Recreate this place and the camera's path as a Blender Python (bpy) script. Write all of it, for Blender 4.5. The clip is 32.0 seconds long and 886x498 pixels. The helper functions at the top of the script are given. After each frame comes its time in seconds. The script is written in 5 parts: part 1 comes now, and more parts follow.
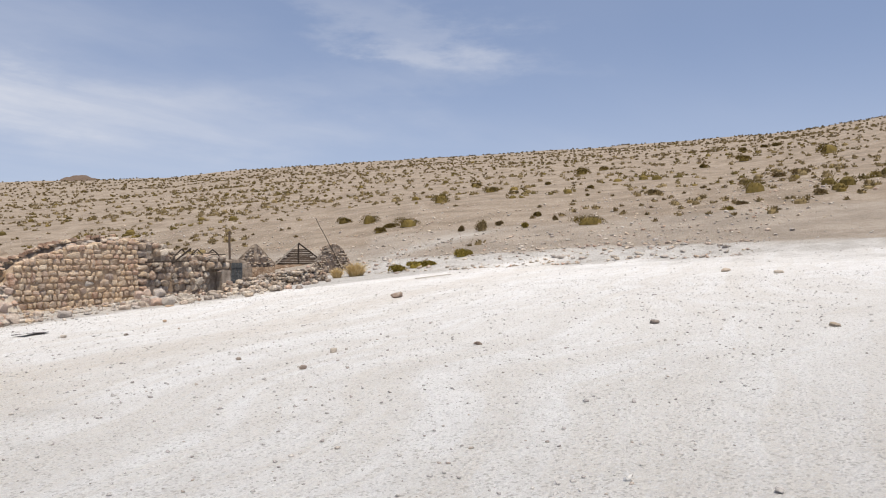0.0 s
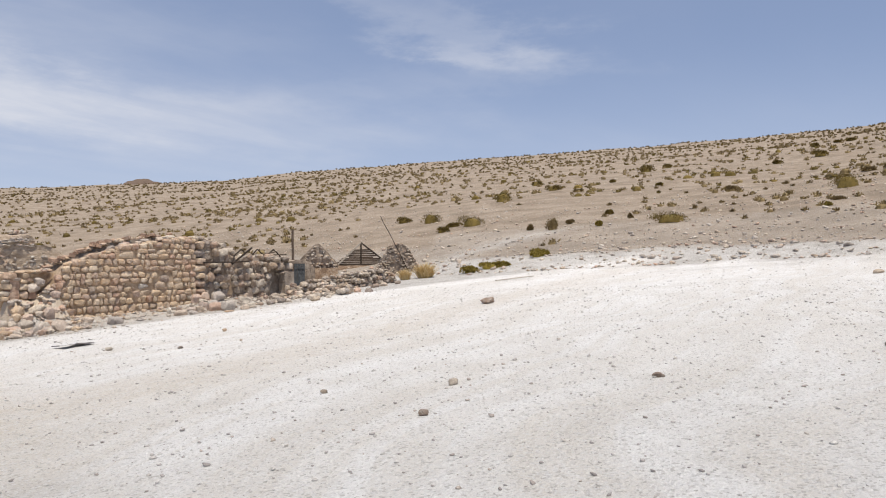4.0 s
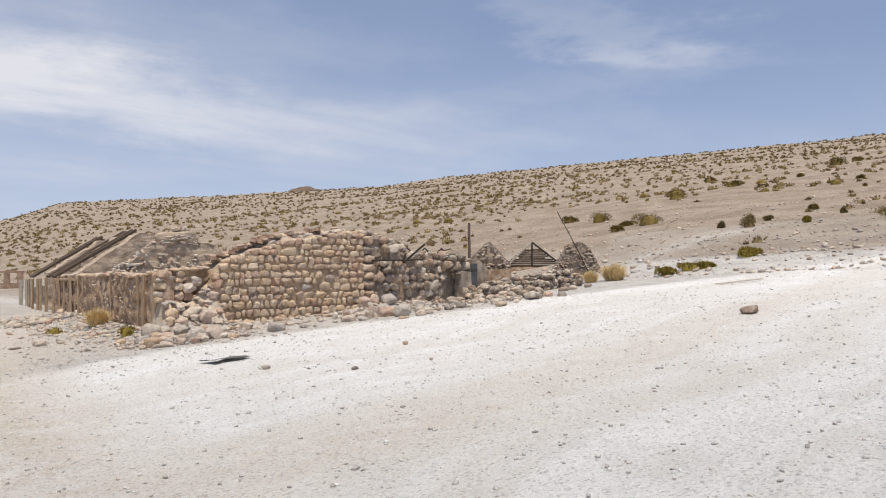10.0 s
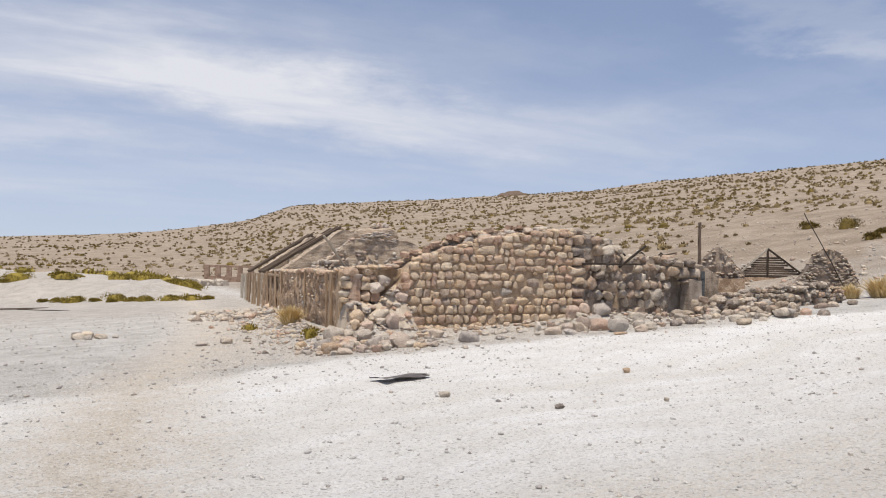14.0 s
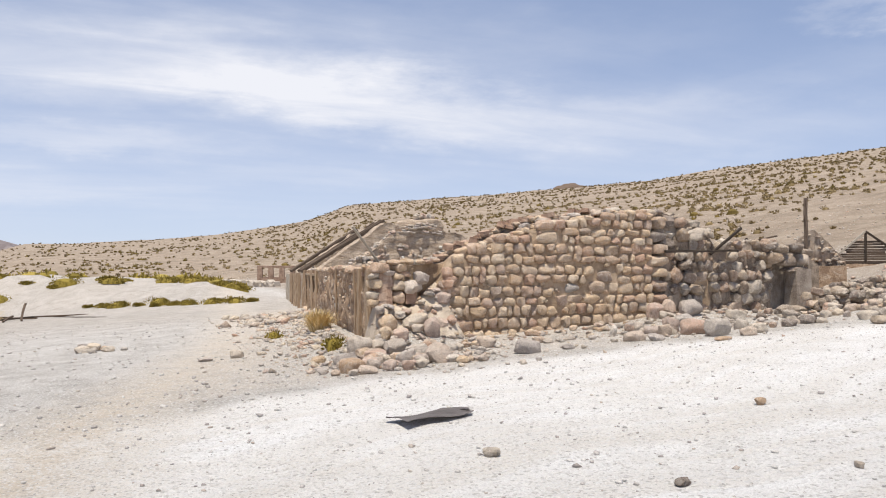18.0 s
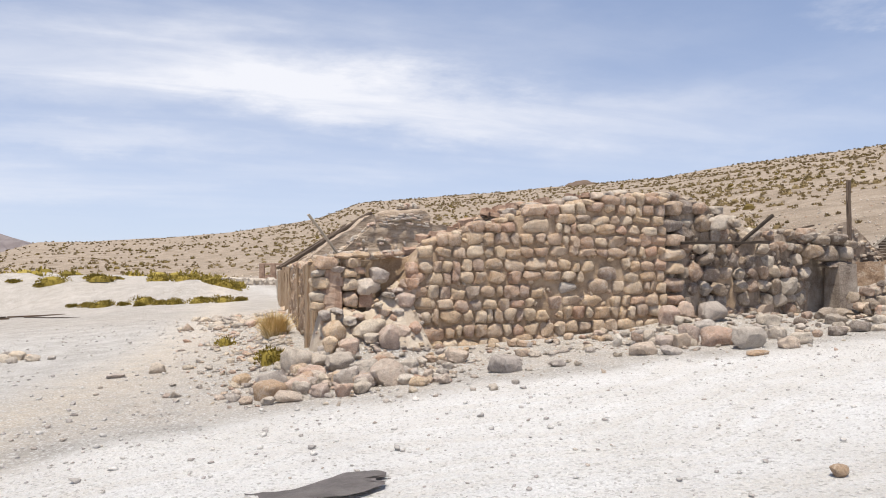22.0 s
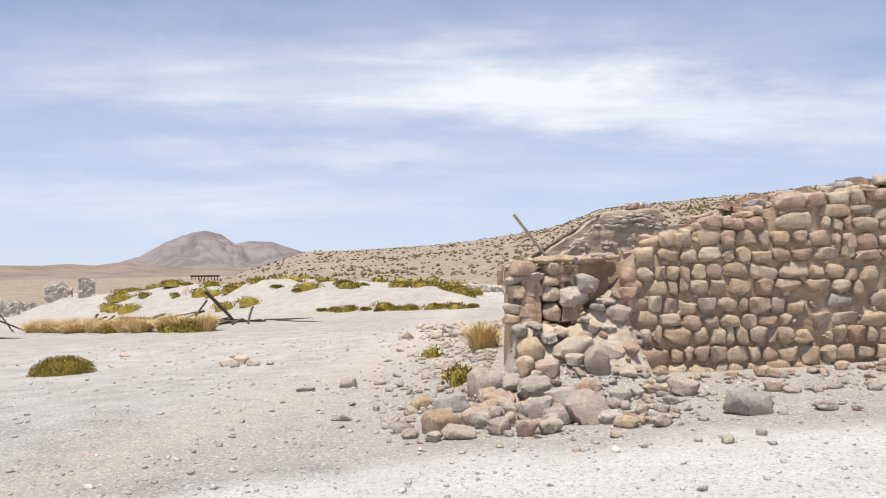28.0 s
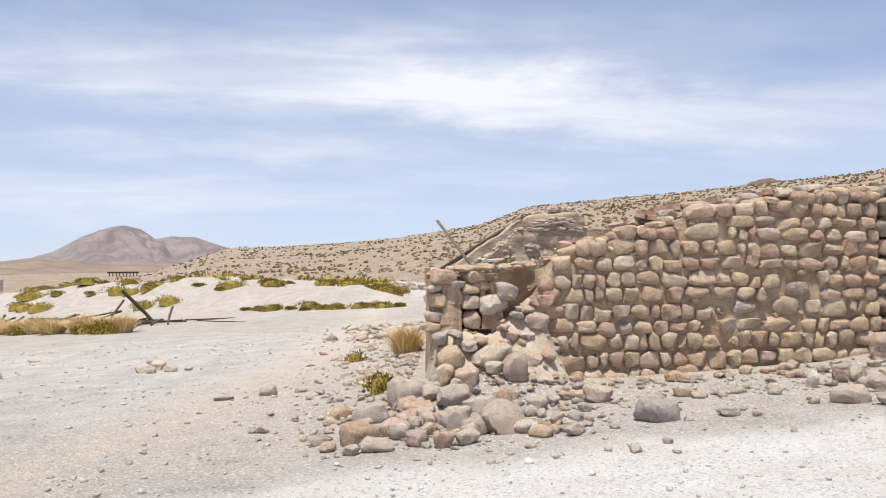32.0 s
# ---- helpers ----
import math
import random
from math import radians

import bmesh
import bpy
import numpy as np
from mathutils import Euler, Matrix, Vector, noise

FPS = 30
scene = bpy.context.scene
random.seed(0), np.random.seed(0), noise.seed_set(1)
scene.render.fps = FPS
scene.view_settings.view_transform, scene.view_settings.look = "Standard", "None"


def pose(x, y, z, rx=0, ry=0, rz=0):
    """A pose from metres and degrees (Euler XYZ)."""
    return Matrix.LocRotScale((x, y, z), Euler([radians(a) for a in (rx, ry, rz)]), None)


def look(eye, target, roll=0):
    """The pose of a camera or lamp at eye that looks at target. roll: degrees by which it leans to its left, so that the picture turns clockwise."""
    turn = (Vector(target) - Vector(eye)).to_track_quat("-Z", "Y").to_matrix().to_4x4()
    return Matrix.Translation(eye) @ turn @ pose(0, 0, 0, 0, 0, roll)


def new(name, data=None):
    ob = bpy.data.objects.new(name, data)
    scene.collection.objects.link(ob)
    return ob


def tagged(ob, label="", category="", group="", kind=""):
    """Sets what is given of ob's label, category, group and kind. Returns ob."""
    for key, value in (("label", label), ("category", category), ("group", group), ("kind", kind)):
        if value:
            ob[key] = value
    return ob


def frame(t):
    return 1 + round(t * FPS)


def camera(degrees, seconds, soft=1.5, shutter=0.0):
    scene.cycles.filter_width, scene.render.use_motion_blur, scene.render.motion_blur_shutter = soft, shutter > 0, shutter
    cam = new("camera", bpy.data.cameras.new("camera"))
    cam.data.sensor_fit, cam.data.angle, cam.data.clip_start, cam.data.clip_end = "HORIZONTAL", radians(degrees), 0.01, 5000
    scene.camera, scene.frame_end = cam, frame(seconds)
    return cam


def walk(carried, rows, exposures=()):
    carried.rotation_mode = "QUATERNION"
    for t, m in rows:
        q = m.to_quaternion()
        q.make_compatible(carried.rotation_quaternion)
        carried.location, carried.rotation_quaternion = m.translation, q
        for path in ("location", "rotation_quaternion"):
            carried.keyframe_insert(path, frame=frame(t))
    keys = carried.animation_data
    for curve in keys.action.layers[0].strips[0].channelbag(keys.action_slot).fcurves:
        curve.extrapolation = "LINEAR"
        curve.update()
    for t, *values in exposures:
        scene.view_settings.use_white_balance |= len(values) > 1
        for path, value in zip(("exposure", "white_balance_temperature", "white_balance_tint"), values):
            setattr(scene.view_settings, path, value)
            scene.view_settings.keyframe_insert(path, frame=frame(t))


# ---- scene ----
cam = camera(61.2, 32.0, soft=1.05)
PATH = [
    (0, (-12.938, -27.504, 1.955), (-11.267, -26.404, 1.975), -0.28),
    (0.5, (-12.686, -27.218, 1.914), (-11.028, -26.101, 1.938), -0.10),
    (1, (-12.391, -26.904, 1.897), (-10.711, -25.819, 1.924), -0.20),
    (1.5, (-12.039, -26.551, 1.922), (-10.361, -25.463, 1.945), -0.28),
    (2, (-11.813, -26.188, 1.881), (-10.156, -25.069, 1.908), -0.09),
    (2.5, (-11.569, -25.834, 1.885), (-9.907, -24.721, 1.915), -0.04),
    (4.5, (-10.591, -24.115, 1.902), (-9.085, -22.799, 1.931), -0.21),
    (5, (-10.373, -23.699, 1.857), (-8.965, -22.279, 1.895), 0.03),
    (5.5, (-10.181, -23.34, 1.823), (-8.789, -21.904, 1.863), 0.00),
    (6, (-9.963, -22.955, 1.829), (-8.606, -21.486, 1.866), -0.07),
    (6.5, (-9.803, -22.624, 1.789), (-8.467, -21.136, 1.828), -0.01),
    (7, (-9.625, -22.292, 1.769), (-8.302, -20.793, 1.808), -0.25),
    (7.5, (-9.317, -21.948, 1.763), (-8.015, -20.43, 1.798), -0.36),
    (8, (-9.107, -21.591, 1.723), (-7.811, -20.069, 1.761), 0.01),
    (8.5, (-8.984, -21.277, 1.748), (-7.661, -19.777, 1.786), -0.03),
    (9, (-8.742, -20.842, 1.731), (-7.421, -19.341, 1.764), -0.21),
    (9.5, (-8.527, -20.543, 1.686), (-7.23, -19.02, 1.723), -0.26),
    (10, (-8.287, -20.231, 1.695), (-6.97, -18.727, 1.732), -0.26),
    (10.5, (-8.033, -19.943, 1.718), (-6.698, -18.455, 1.754), -0.43),
    (11, (-7.754, -19.71, 1.681), (-6.446, -18.197, 1.723), -0.18),
    (11.5, (-7.56, -19.442, 1.691), (-6.225, -17.954, 1.735), -0.30),
    (12, (-7.241, -19.078, 1.646), (-5.868, -17.625, 1.685), -0.20),
    (12.5, (-6.989, -18.683, 1.544), (-5.708, -17.148, 1.584), 1.72),
    (13, (-6.799, -18.294, 1.581), (-5.707, -16.619, 1.626), 1.76),
    (13.5, (-6.646, -17.944, 1.586), (-5.647, -16.212, 1.629), 1.18),
    (14, (-6.466, -17.551, 1.633), (-5.606, -15.746, 1.677), 1.41),
    (14.5, (-6.329, -17.203, 1.679), (-5.528, -15.371, 1.721), 0.53),
    (16.5, (-5.523, -15.559, 1.568), (-4.748, -13.716, 1.607), -0.01),
    (17, (-5.296, -15.201, 1.606), (-4.555, -13.344, 1.644), 0.04),
    (17.5, (-5.097, -14.866, 1.603), (-4.379, -12.999, 1.637), -0.10),
    (18, (-4.828, -14.44, 1.564), (-4.106, -12.575, 1.596), -0.05),
    (18.5, (-4.621, -14.112, 1.578), (-3.862, -12.262, 1.61), -0.10),
    (19, (-4.441, -13.718, 1.544), (-3.631, -11.89, 1.576), -0.14),
    (19.5, (-4.26, -13.407, 1.505), (-3.422, -11.591, 1.535), -0.12),
    (20, (-4.045, -13.116, 1.537), (-3.245, -11.283, 1.571), -0.14),
    (20.5, (-3.821, -12.88, 1.537), (-3.041, -11.039, 1.571), -0.25),
    (21, (-3.557, -12.611, 1.494), (-2.825, -10.751, 1.526), -0.21),
    (21.5, (-3.264, -12.32, 1.494), (-2.567, -10.446, 1.521), -0.21),
    (22, (-2.999, -11.981, 1.49), (-2.307, -10.104, 1.516), -0.12),
    (22.5, (-2.792, -11.743, 1.479), (-1.842, -9.983, 1.504), -0.28),
    (23, (-2.522, -11.445, 1.482), (-1.463, -9.748, 1.504), -0.03),
    (23.5, (-2.325, -11.244, 1.468), (-1.282, -9.538, 1.494), -0.28),
    (24, (-2.122, -10.992, 1.486), (-1.069, -9.292, 1.51), -0.17),
    (24.5, (-2.028, -10.737, 1.426), (-0.942, -9.057, 1.451), -0.01),
    (25, (-1.906, -10.513, 1.457), (-0.843, -8.819, 1.477), -0.03),
    (25.5, (-1.876, -10.357, 1.486), (-1.004, -8.557, 1.513), 0.06),
    (26, (-2.018, -10.275, 1.479), (-1.353, -8.389, 1.514), 0.59),
    (26.5, (-1.935, -10.163, 1.487), (-1.625, -8.187, 1.529), 0.04),
    (28.5, (-2.029, -10.217, 1.438), (-1.966, -8.219, 1.485), -0.23),
    (29, (-2.03, -10.205, 1.423), (-1.941, -8.208, 1.469), -0.13),
    (29.5, (-2.029, -10.204, 1.417), (-1.913, -8.208, 1.461), -0.18),
    (30, (-2.017, -10.21, 1.425), (-1.867, -8.216, 1.465), -0.23),
    (30.5, (-2.023, -10.219, 1.418), (-1.837, -8.228, 1.456), -0.19),
    (31, (-2.014, -10.222, 1.414), (-1.804, -8.233, 1.451), -0.24),
    (31.5, (-1.968, -10.221, 1.48), (-1.735, -8.235, 1.515), -0.37),
    (32, (-1.916, -10.246, 1.619), (-1.659, -8.263, 1.656), -0.11),
]
walk(cam, [(t, look(eye, target, roll)) for t, eye, target, roll in PATH],
     exposures=[(0, .23, 6650, 10), (14.4, .25, 6650, 10), (17, .43, 6650, 10), (25, .52, 6650, 10), (32, .56, 6650, 10)])

# ---------------------------------------------------------------- light
SUN_EL, SUN_AZ = 74.0, 212.0      # degrees; azimuth from +y, clockwise
world = bpy.data.worlds.new("sky")
scene.world = world
world.use_nodes = True
wn = world.node_tree
wn.nodes.clear()


def set_up(n, operation="", data_type="", interpolation_type="", blend_type="", attribute_name=""):
    if operation:
        n.operation = operation
    if data_type:
        n.data_type = data_type
    if interpolation_type:
        n.interpolation_type = interpolation_type
    if blend_type:
        n.blend_type = blend_type
    if attribute_name:
        n.attribute_name = attribute_name
    return n


def wnode(kind, **props):
    return set_up(wn.nodes.new(kind), **props)


sky = wnode("ShaderNodeTexSky")
sky.sky_type, sky.sun_disc, sky.altitude = "NISHITA", False, 4000.0
sky.sun_elevation, sky.sun_rotation = radians(SUN_EL), radians(SUN_AZ)
sky.air_density, sky.dust_density, sky.ozone_density = 1.0, 1.2, 2.0
tc = wnode("ShaderNodeTexCoord")
sep = wnode("ShaderNodeSeparateXYZ")
wn.links.new(tc.outputs["Generated"], sep.inputs[0])
den = wnode("ShaderNodeMath", operation="MAXIMUM")
den.inputs[1].default_value = .05
wn.links.new(sep.outputs["Z"], den.inputs[0])
den2 = wnode("ShaderNodeMath", operation="ADD")
den2.inputs[1].default_value = .12
wn.links.new(den.outputs[0], den2.inputs[0])
div = wnode("ShaderNodeVectorMath", operation="DIVIDE")
comb = wnode("ShaderNodeCombineXYZ")
for k in range(3):
    wn.links.new(den2.outputs[0], comb.inputs[k])
wn.links.new(tc.outputs["Generated"], div.inputs[0])
wn.links.new(comb.outputs[0], div.inputs[1])


def cirrus(turn, size, scale, detail, lo, hi, shift=(0, 0, 0)):
    mp = wnode("ShaderNodeMapping")
    mp.inputs["Rotation"].default_value = (0, 0, radians(turn))
    mp.inputs["Scale"].default_value = size
    mp.inputs["Location"].default_value = shift
    wn.links.new(div.outputs[0], mp.inputs[0])
    nz = wnode("ShaderNodeTexNoise")
    nz.inputs["Scale"].default_value = scale
    nz.inputs["Detail"].default_value = detail
    nz.inputs["Roughness"].default_value = .55
    nz.inputs["Distortion"].default_value = .35
    wn.links.new(mp.outputs[0], nz.inputs["Vector"])
    mr = wnode("ShaderNodeMapRange", interpolation_type="SMOOTHSTEP")
    mr.inputs["From Min"].default_value = lo
    mr.inputs["From Max"].default_value = hi
    wn.links.new(nz.outputs["Fac"], mr.inputs["Value"])
    return mr.outputs[0]


def wmath(op, a, b=0.0, c=0.0):
    n = wnode("ShaderNodeMath", operation=op)
    for k, v in enumerate((a, b, c)):
        if isinstance(v, bpy.types.NodeSocket):
            wn.links.new(v, n.inputs[k])
        else:
            n.inputs[k].default_value = v
    return n.outputs[0]


c_big = cirrus(28, (.34, .62, 1), .75, 4, .32, .66, (3.1, 1.7, 0))
c_fine = cirrus(24, (.55, 1.7, 1), 2.2, 8, .22, .80, (1.0, 5.2, 0))
# bearing in degrees and height of the line of sight, both frayed a little
fray = wnode("ShaderNodeTexNoise")
fray.inputs["Scale"].default_value, fray.inputs["Detail"].default_value, fray.inputs["Roughness"].default_value = 6.5, 6, .62
stretch = wnode("ShaderNodeMapping")
stretch.inputs["Scale"].default_value = (1, 1, 3.2)
wn.links.new(tc.outputs["Generated"], stretch.inputs[0])
wn.links.new(stretch.outputs[0], fray.inputs["Vector"])
fsep = wnode("ShaderNodeSeparateColor")
wn.links.new(fray.outputs["Color"], fsep.inputs[0])
bearing = wmath("MULTIPLY_ADD", wmath("ARCTAN2", sep.outputs["X"], sep.outputs["Y"]), math.degrees(1), 0.0)
bearing = wmath("ADD", bearing, wmath("MULTIPLY_ADD", fsep.outputs[0], 26.0, -13.0))
height = wmath("ADD", sep.outputs["Z"], wmath("MULTIPLY_ADD", fsep.outputs[1], .075, -.0375))
# the cirrus veils: bearing, height, half length, half depth, droop a degree, density
VEILS = [(-6, .228, 27, .050, -.0002, .72), (15, .203, 17, .044, -.0034, .60), (36, .168, 17, .030, -.0004, .34), (54.5, .285, 5, .050, -.006, .26), (58, .255, 7, .014, -.002, .2),
         (-7, .143, 14, .017, .0004, .45), (-18, .080, 17, .026, .0, .45), (10, .110, 12, .018, .0, .2), (12, .30, 26, .035, -.001, .2), (44, .21, 14, .022, .002, .14)]
total = 0.0
for az0, el0, long_h, deep_h, droop, weight in VEILS:
    du = wmath("SUBTRACT", bearing, az0)
    dv = wmath("SUBTRACT", wmath("SUBTRACT", height, el0), wmath("MULTIPLY", du, droop))
    du, dv = wmath("DIVIDE", du, long_h), wmath("DIVIDE", dv, deep_h)
    # the lower edge is the crisper one
    dv = wmath("MULTIPLY", dv, wmath("MULTIPLY_ADD", wmath("LESS_THAN", dv, 0.0), .35, .85))
    r2 = wmath("ADD", wmath("MULTIPLY", du, du), wmath("MULTIPLY", dv, dv))
    total = wmath("MULTIPLY_ADD", wmath("EXPONENT", wmath("MULTIPLY", wmath("POWER", r2, 1.25), -1.0)), weight, total)
veil = wmath("MULTIPLY", total, wmath("MULTIPLY_ADD", c_fine, .55, .55))
thin = wmath("MULTIPLY", wmath("MULTIPLY", c_big, wmath("MULTIPLY_ADD", c_fine, .55, .45)), .16)
dens = wnode("ShaderNodeMath", operation="ADD")
wn.links.new(veil, dens.inputs[0])
wn.links.new(thin, dens.inputs[1])
dens.use_clamp = True
haze = wnode("ShaderNodeMix", data_type="RGBA")
haze.inputs[0].default_value = .55
haze.inputs[7].default_value = (2.9, 3.65, 5.5, 1)
wn.links.new(sky.outputs[0], haze.inputs[6])
low = wnode("ShaderNodeMapRange", interpolation_type="SMOOTHSTEP")
for socket, value in (("From Min", .30), ("From Max", -.02), ("To Min", .0), ("To Max", .62)):
    low.inputs[socket].default_value = value
wn.links.new(sep.outputs["Z"], low.inputs["Value"])
hazy = wnode("ShaderNodeMix", data_type="RGBA")
hazy.inputs[7].default_value = (4.7, 5.2, 6.4, 1)
wn.links.new(low.outputs[0], hazy.inputs[0])
wn.links.new(haze.outputs[2], hazy.inputs[6])
mixc = wnode("ShaderNodeMix", data_type="RGBA")
mixc.inputs[7].default_value = (6.25, 6.45, 7.05, 1)
wn.links.new(dens.outputs[0], mixc.inputs[0])
wn.links.new(hazy.outputs[2], mixc.inputs[6])
bg = wnode("ShaderNodeBackground")
bg.inputs["Strength"].default_value = .10
wn.links.new(mixc.outputs[2], bg.inputs["Color"])
wout = wnode("ShaderNodeOutputWorld")
wn.links.new(bg.outputs[0], wout.inputs["Surface"])

sun_data = bpy.data.lights.new("sun", "SUN")
sun_data.energy, sun_data.angle, sun_data.color = 3.6, radians(.55), (1.0, .935, .835)
sun = new("sun", sun_data)
to_sun = Vector((math.sin(radians(SUN_AZ)) * math.cos(radians(SUN_EL)), math.cos(radians(SUN_AZ)) * math.cos(radians(SUN_EL)), math.sin(radians(SUN_EL))))
sun.matrix_world = look(to_sun * 60, (0, 0, 0))


# ---------------------------------------------------------------- materials
class Nodes:
    """A small writer of node materials."""

    def __init__(self, name):
        self.mat = bpy.data.materials.new(name)
        self.mat.use_nodes = True
        self.t = self.mat.node_tree
        self.bsdf = self.t.nodes["Principled BSDF"]
        self.co = self.add("ShaderNodeTexCoord").outputs["Object"]
        self.geo = self.add("ShaderNodeNewGeometry")

    def add(self, kind, **props):
        return set_up(self.t.nodes.new(kind), **props)

    def put(self, value, socket):
        if isinstance(value, bpy.types.NodeSocket):
            self.t.links.new(value, socket)
        else:
            socket.default_value = value

    def pos(self):
        return self.geo.outputs["Position"]

    def noise(self, scale, detail=4, rough=.55, at=None, size=None, dist=0.0):
        at = at or self.pos()
        if size:
            mp = self.add("ShaderNodeMapping")
            mp.inputs["Scale"].default_value = size
            self.put(at, mp.inputs[0])
            at = mp.outputs[0]
        n = self.add("ShaderNodeTexNoise")
        n.inputs["Scale"].default_value, n.inputs["Detail"].default_value = scale, detail
        n.inputs["Roughness"].default_value, n.inputs["Distortion"].default_value = rough, dist
        self.put(at, n.inputs["Vector"])
        # spread the values over the whole of 0 to 1
        wide = self.add("ShaderNodeMath", operation="MULTIPLY_ADD")
        wide.inputs[1].default_value, wide.inputs[2].default_value = 1.75, -.375
        wide.use_clamp = True
        self.t.links.new(n.outputs["Fac"], wide.inputs[0])
        return wide.outputs[0]

    def cells(self, scale, out="Distance", at=None, rand=1.0):
        n = self.add("ShaderNodeTexVoronoi")
        n.inputs["Scale"].default_value = scale
        n.inputs["Randomness"].default_value = rand
        self.put(at or self.pos(), n.inputs["Vector"])
        return n.outputs[out]

    def ramp(self, fac, stops, mode="LINEAR"):
        n = self.add("ShaderNodeValToRGB")
        n.color_ramp.interpolation = mode
        els = n.color_ramp.elements
        while len(els) < len(stops):
            els.new(.5)
        for e, (p, c) in zip(els, stops):
            e.position, e.color = p, (*c, 1) if len(c) == 3 else c
        self.put(fac, n.inputs[0])
        return n.outputs[0]

    def fade(self, v, lo, hi, a=0.0, b=1.0):
        n = self.add("ShaderNodeMapRange", interpolation_type="SMOOTHSTEP")
        for k, x in zip(("From Min", "From Max", "To Min", "To Max"), (lo, hi, a, b)):
            n.inputs[k].default_value = x
        self.put(v, n.inputs["Value"])
        return n.outputs[0]

    def math(self, op, a, b=0.0):
        n = self.add("ShaderNodeMath", operation=op)
        self.put(a, n.inputs[0])
        self.put(b, n.inputs[1])
        return n.outputs[0]

    def mix(self, fac, a, b, mode="MIX"):
        n = self.add("ShaderNodeMix", data_type="RGBA", blend_type=mode)
        for v, k in ((fac, 0), (a, 6), (b, 7)):
            if isinstance(v, tuple) and len(v) == 3:
                v = (*v, 1)
            self.put(v, n.inputs[k])
        return n.outputs[2]

    def attr(self, name):
        return self.add("ShaderNodeAttribute", attribute_name=name).outputs["Fac"]

    def rand(self):
        return self.add("ShaderNodeObjectInfo").outputs["Random"]

    def island(self):
        return self.geo.outputs["Random Per Island"]

    def bump(self, height, strength, distance, prev=None):
        n = self.add("ShaderNodeBump")
        n.inputs["Strength"].default_value, n.inputs["Distance"].default_value = strength, distance
        self.put(height, n.inputs["Height"])
        if prev:
            self.put(prev, n.inputs["Normal"])
        return n.outputs[0]

    def done(self, color, rough=.9, normal=None, metal=0.0, spec=.25):
        self.put((*color, 1) if isinstance(color, tuple) and len(color) == 3 else color, self.bsdf.inputs["Base Color"])
        self.put(rough, self.bsdf.inputs["Roughness"])
        self.bsdf.inputs["Metallic"].default_value = metal
        self.bsdf.inputs["Specular IOR Level"].default_value = spec
        if normal:
            self.put(normal, self.bsdf.inputs["Normal"])
        return self.mat


def make_stone(name, stops, stain=(.30, .24, .18), chance="rand"):
    n = Nodes(name)
    pick = n.rand() if chance == "rand" else n.island()
    base = n.ramp(pick, stops)
    big = n.noise(3.5, 5)
    fine = n.noise(38.0, 6, .65)
    c = n.mix(n.fade(big, .40, .75, 0, .35), base, stain)
    pale = n.fade(n.noise(8.0, 7, .8, dist=.8), .48, .64, 0, .7)
    c = n.mix(pale, c, n.mix(.5, base, (.74, .68, .60)))
    spots = n.fade(n.noise(14.0, 8, .85), .53, .66, 0, .5)
    c = n.mix(spots, c, n.mix(.6, base, (.16, .12, .09)))
    c = n.mix(n.fade(fine, .40, .75, .0, .35), c, n.mix(.5, base, (.70, .64, .57)))
    pits = n.fade(n.noise(50.0, 5, .75), .58, .70, 0, .4)
    c = n.mix(pits, c, n.mix(.6, base, (.12, .09, .07)))
    nb = n.bump(n.noise(9.0, 8, .76), .9, .04)
    nb = n.bump(n.noise(28.0, 6, .75), .8, .016, nb)
    nb = n.bump(n.noise(75.0, 5, .75), .8, .008, nb)
    return n.done(c, .92, nb, spec=.2)


def make_pebble(name, stops):
    n = Nodes(name)
    c = n.ramp(n.island(), stops)
    c = n.mix(n.fade(n.noise(60, 5, .7), .4, .7, 0, .35), c, (.28, .25, .225))
    return n.done(c, .95, n.bump(n.noise(50, 5, .7), .6, .01), spec=.15)


